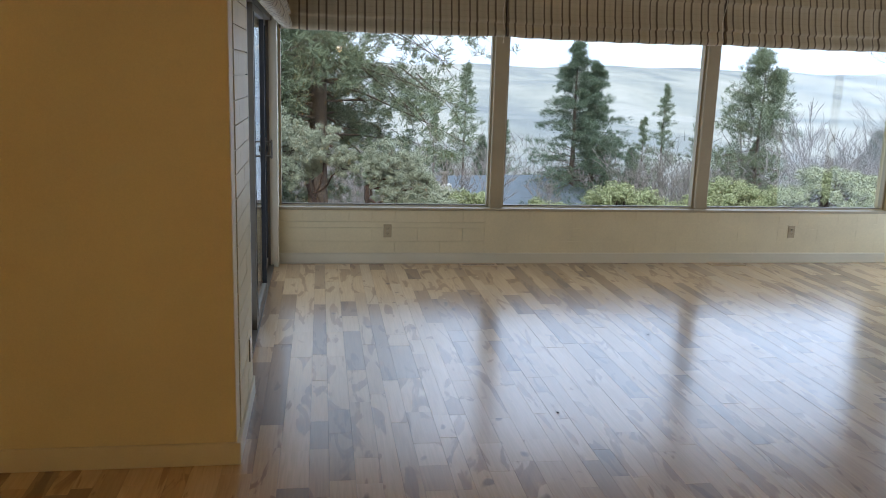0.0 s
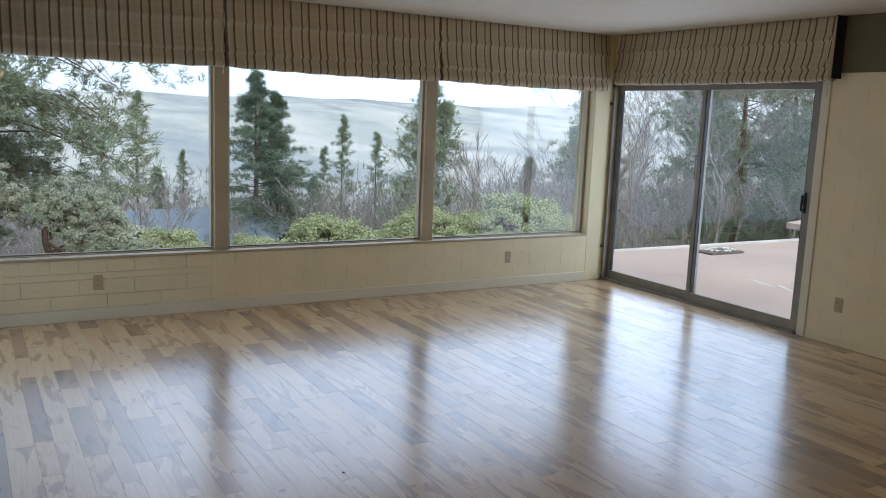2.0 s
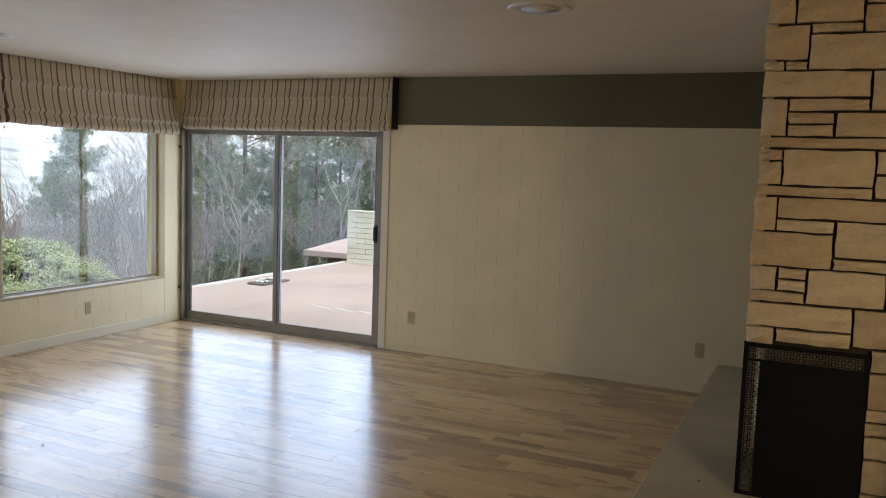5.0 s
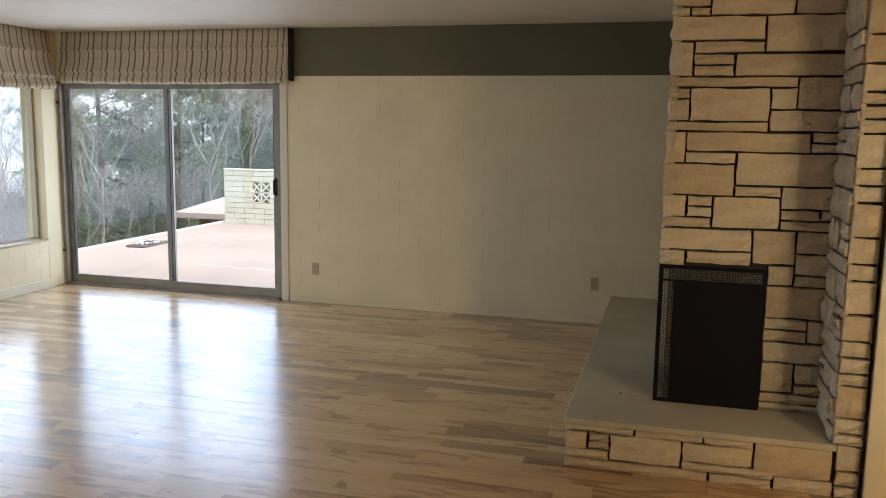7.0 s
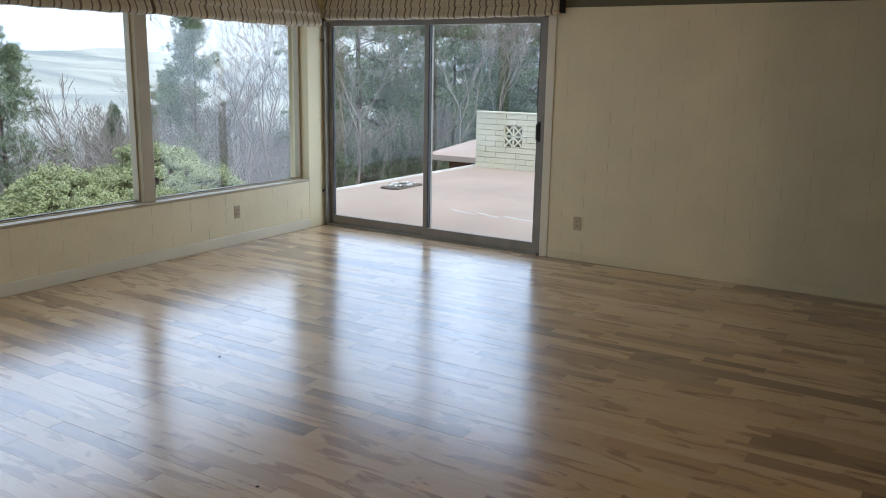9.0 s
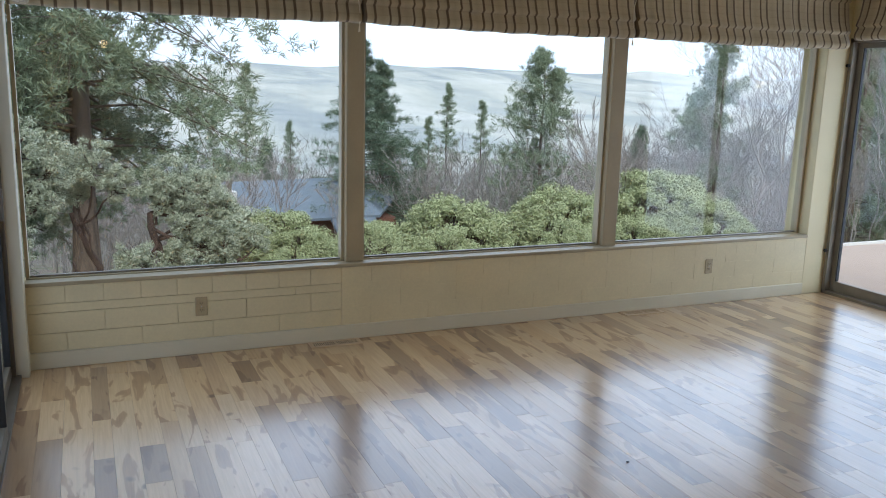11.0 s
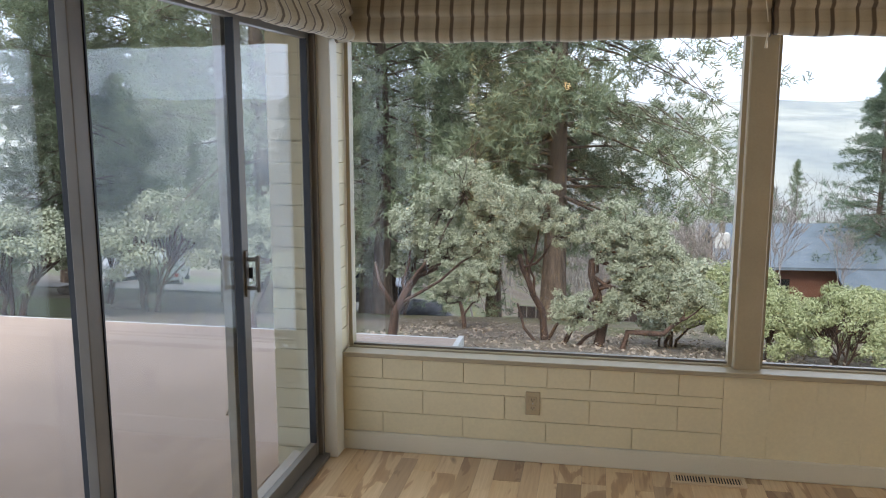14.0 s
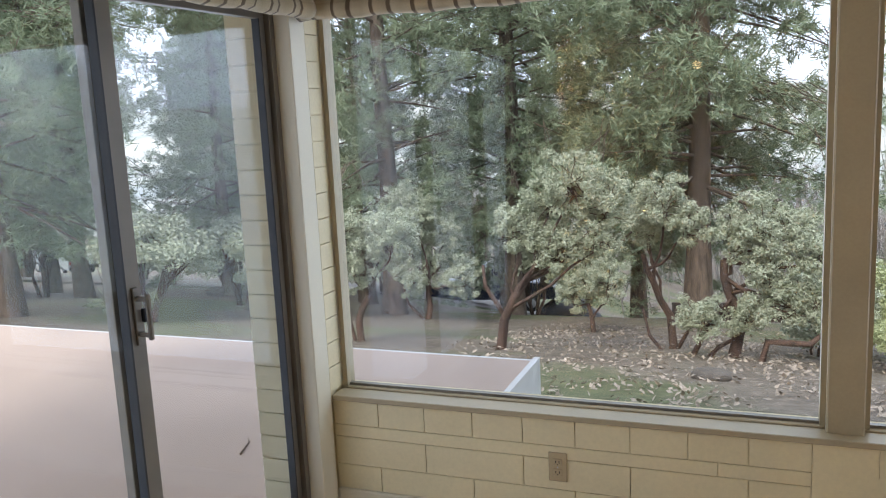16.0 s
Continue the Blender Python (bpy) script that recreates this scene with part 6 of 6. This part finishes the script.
def lay_blocks(parent, unit, place, u0, u1, courses, length, gap_u, gap_z, depth, seed, first=0.0, limit=400, rough=0.0008):
    """Courses of (z0, z1, length factor, shift) along u; place(u, z) gives the pose of a block whose face looks along its own -y."""
    rng = random.Random(seed)
    n = 0
    for z0, z1, f, shift in courses:
        ln = length * f
        u = u0 - (shift * length) % ln
        while u < u1 - 0.005:
            a, b = max(u, u0), min(u + ln, u1)
            u += ln
            if b - a < 0.02 or n >= limit:
                continue
            n += 1
            ob = new("block", unit)
            ob.parent = parent
            ob.matrix_basis = place((a + b) / 2, (z0 + z1) / 2) @ Matrix.Diagonal((b - a - gap_u, depth + rng.uniform(0, rough), z1 - z0 - gap_z, 1))


lay_boards()
block_in = chamfered_unit("block", M_BLOCK, 0.012, 0.05, "-y")
block_flat = chamfered_unit("block", M_BLOCK, 0.0012, 0.0008, "-y")
block_out = chamfered_unit("block", M_OUTBLOCK, 0.02, 0.06, "-y")
low = [(0.095, 0.20, 1, 0.505), (0.20, 0.32, 1, 0.0), (0.32, 0.371, 4, 0.25), (0.371, SILL - 0.026, 0.5, 0.0)]
lay_blocks(wall_north, block_in, lambda u, z: pose(u, YW + 0.012, z), XL, 1.513, low, 0.40, 0.003, 0.0025, 0.012, 1)
lay_blocks(wall_north, block_flat, lambda u, z: pose(u, YW + 0.012, z), 1.513, 5.44, low, 0.40, 0.0010, 0.0, 0.012, 6, rough=0.00005)
tall = [(0.06 + 0.1022 * k, 0.06 + 0.1022 * (k + 1), 1, 0.5 * (k % 2)) for k in range(20)]
lay_blocks(wall_east, block_flat, lambda u, z: pose(XR + 0.012, u, z, 0, 0, -90), YF, DOOR_R[0] - 0.075, tall, 0.39, 0.0010, 0.0, 0.012, 2, rough=0.00005)
ret = [(0.095 + 0.1015 * k, 0.095 + 0.1015 * (k + 1), 1, 0.5 * (k % 2)) for k in range(23)] + [(2.4295, HC - 0.002, 1, 0)]
lay_blocks(wall_west, block_in, lambda u, z: pose(XB - 0.012, u, z, 0, 0, 90), YS + 0.152, DOOR_L[0] - 0.012, ret, 0.39, 0.004, 0.004, 0.012, 3)
post = [(-0.10 + 0.1015 * k, -0.10 + 0.1015 * (k + 1), 1, 0.5 * (k % 2)) for k in range(21)]
lay_blocks(wall_north, block_out, lambda u, z: pose(u, YW - 0.03, z), -0.625, -0.40, post, 0.39, 0.006, 0.006, 0.014, 4)
lay_blocks(wall_north, block_in, lambda u, z: pose(XL - 0.012, u, z, 0, 0, 90), DOOR_L[1] + 0.112, YG - 0.035, post[6:], 0.39, 0.004, 0.004, 0.012, 5)
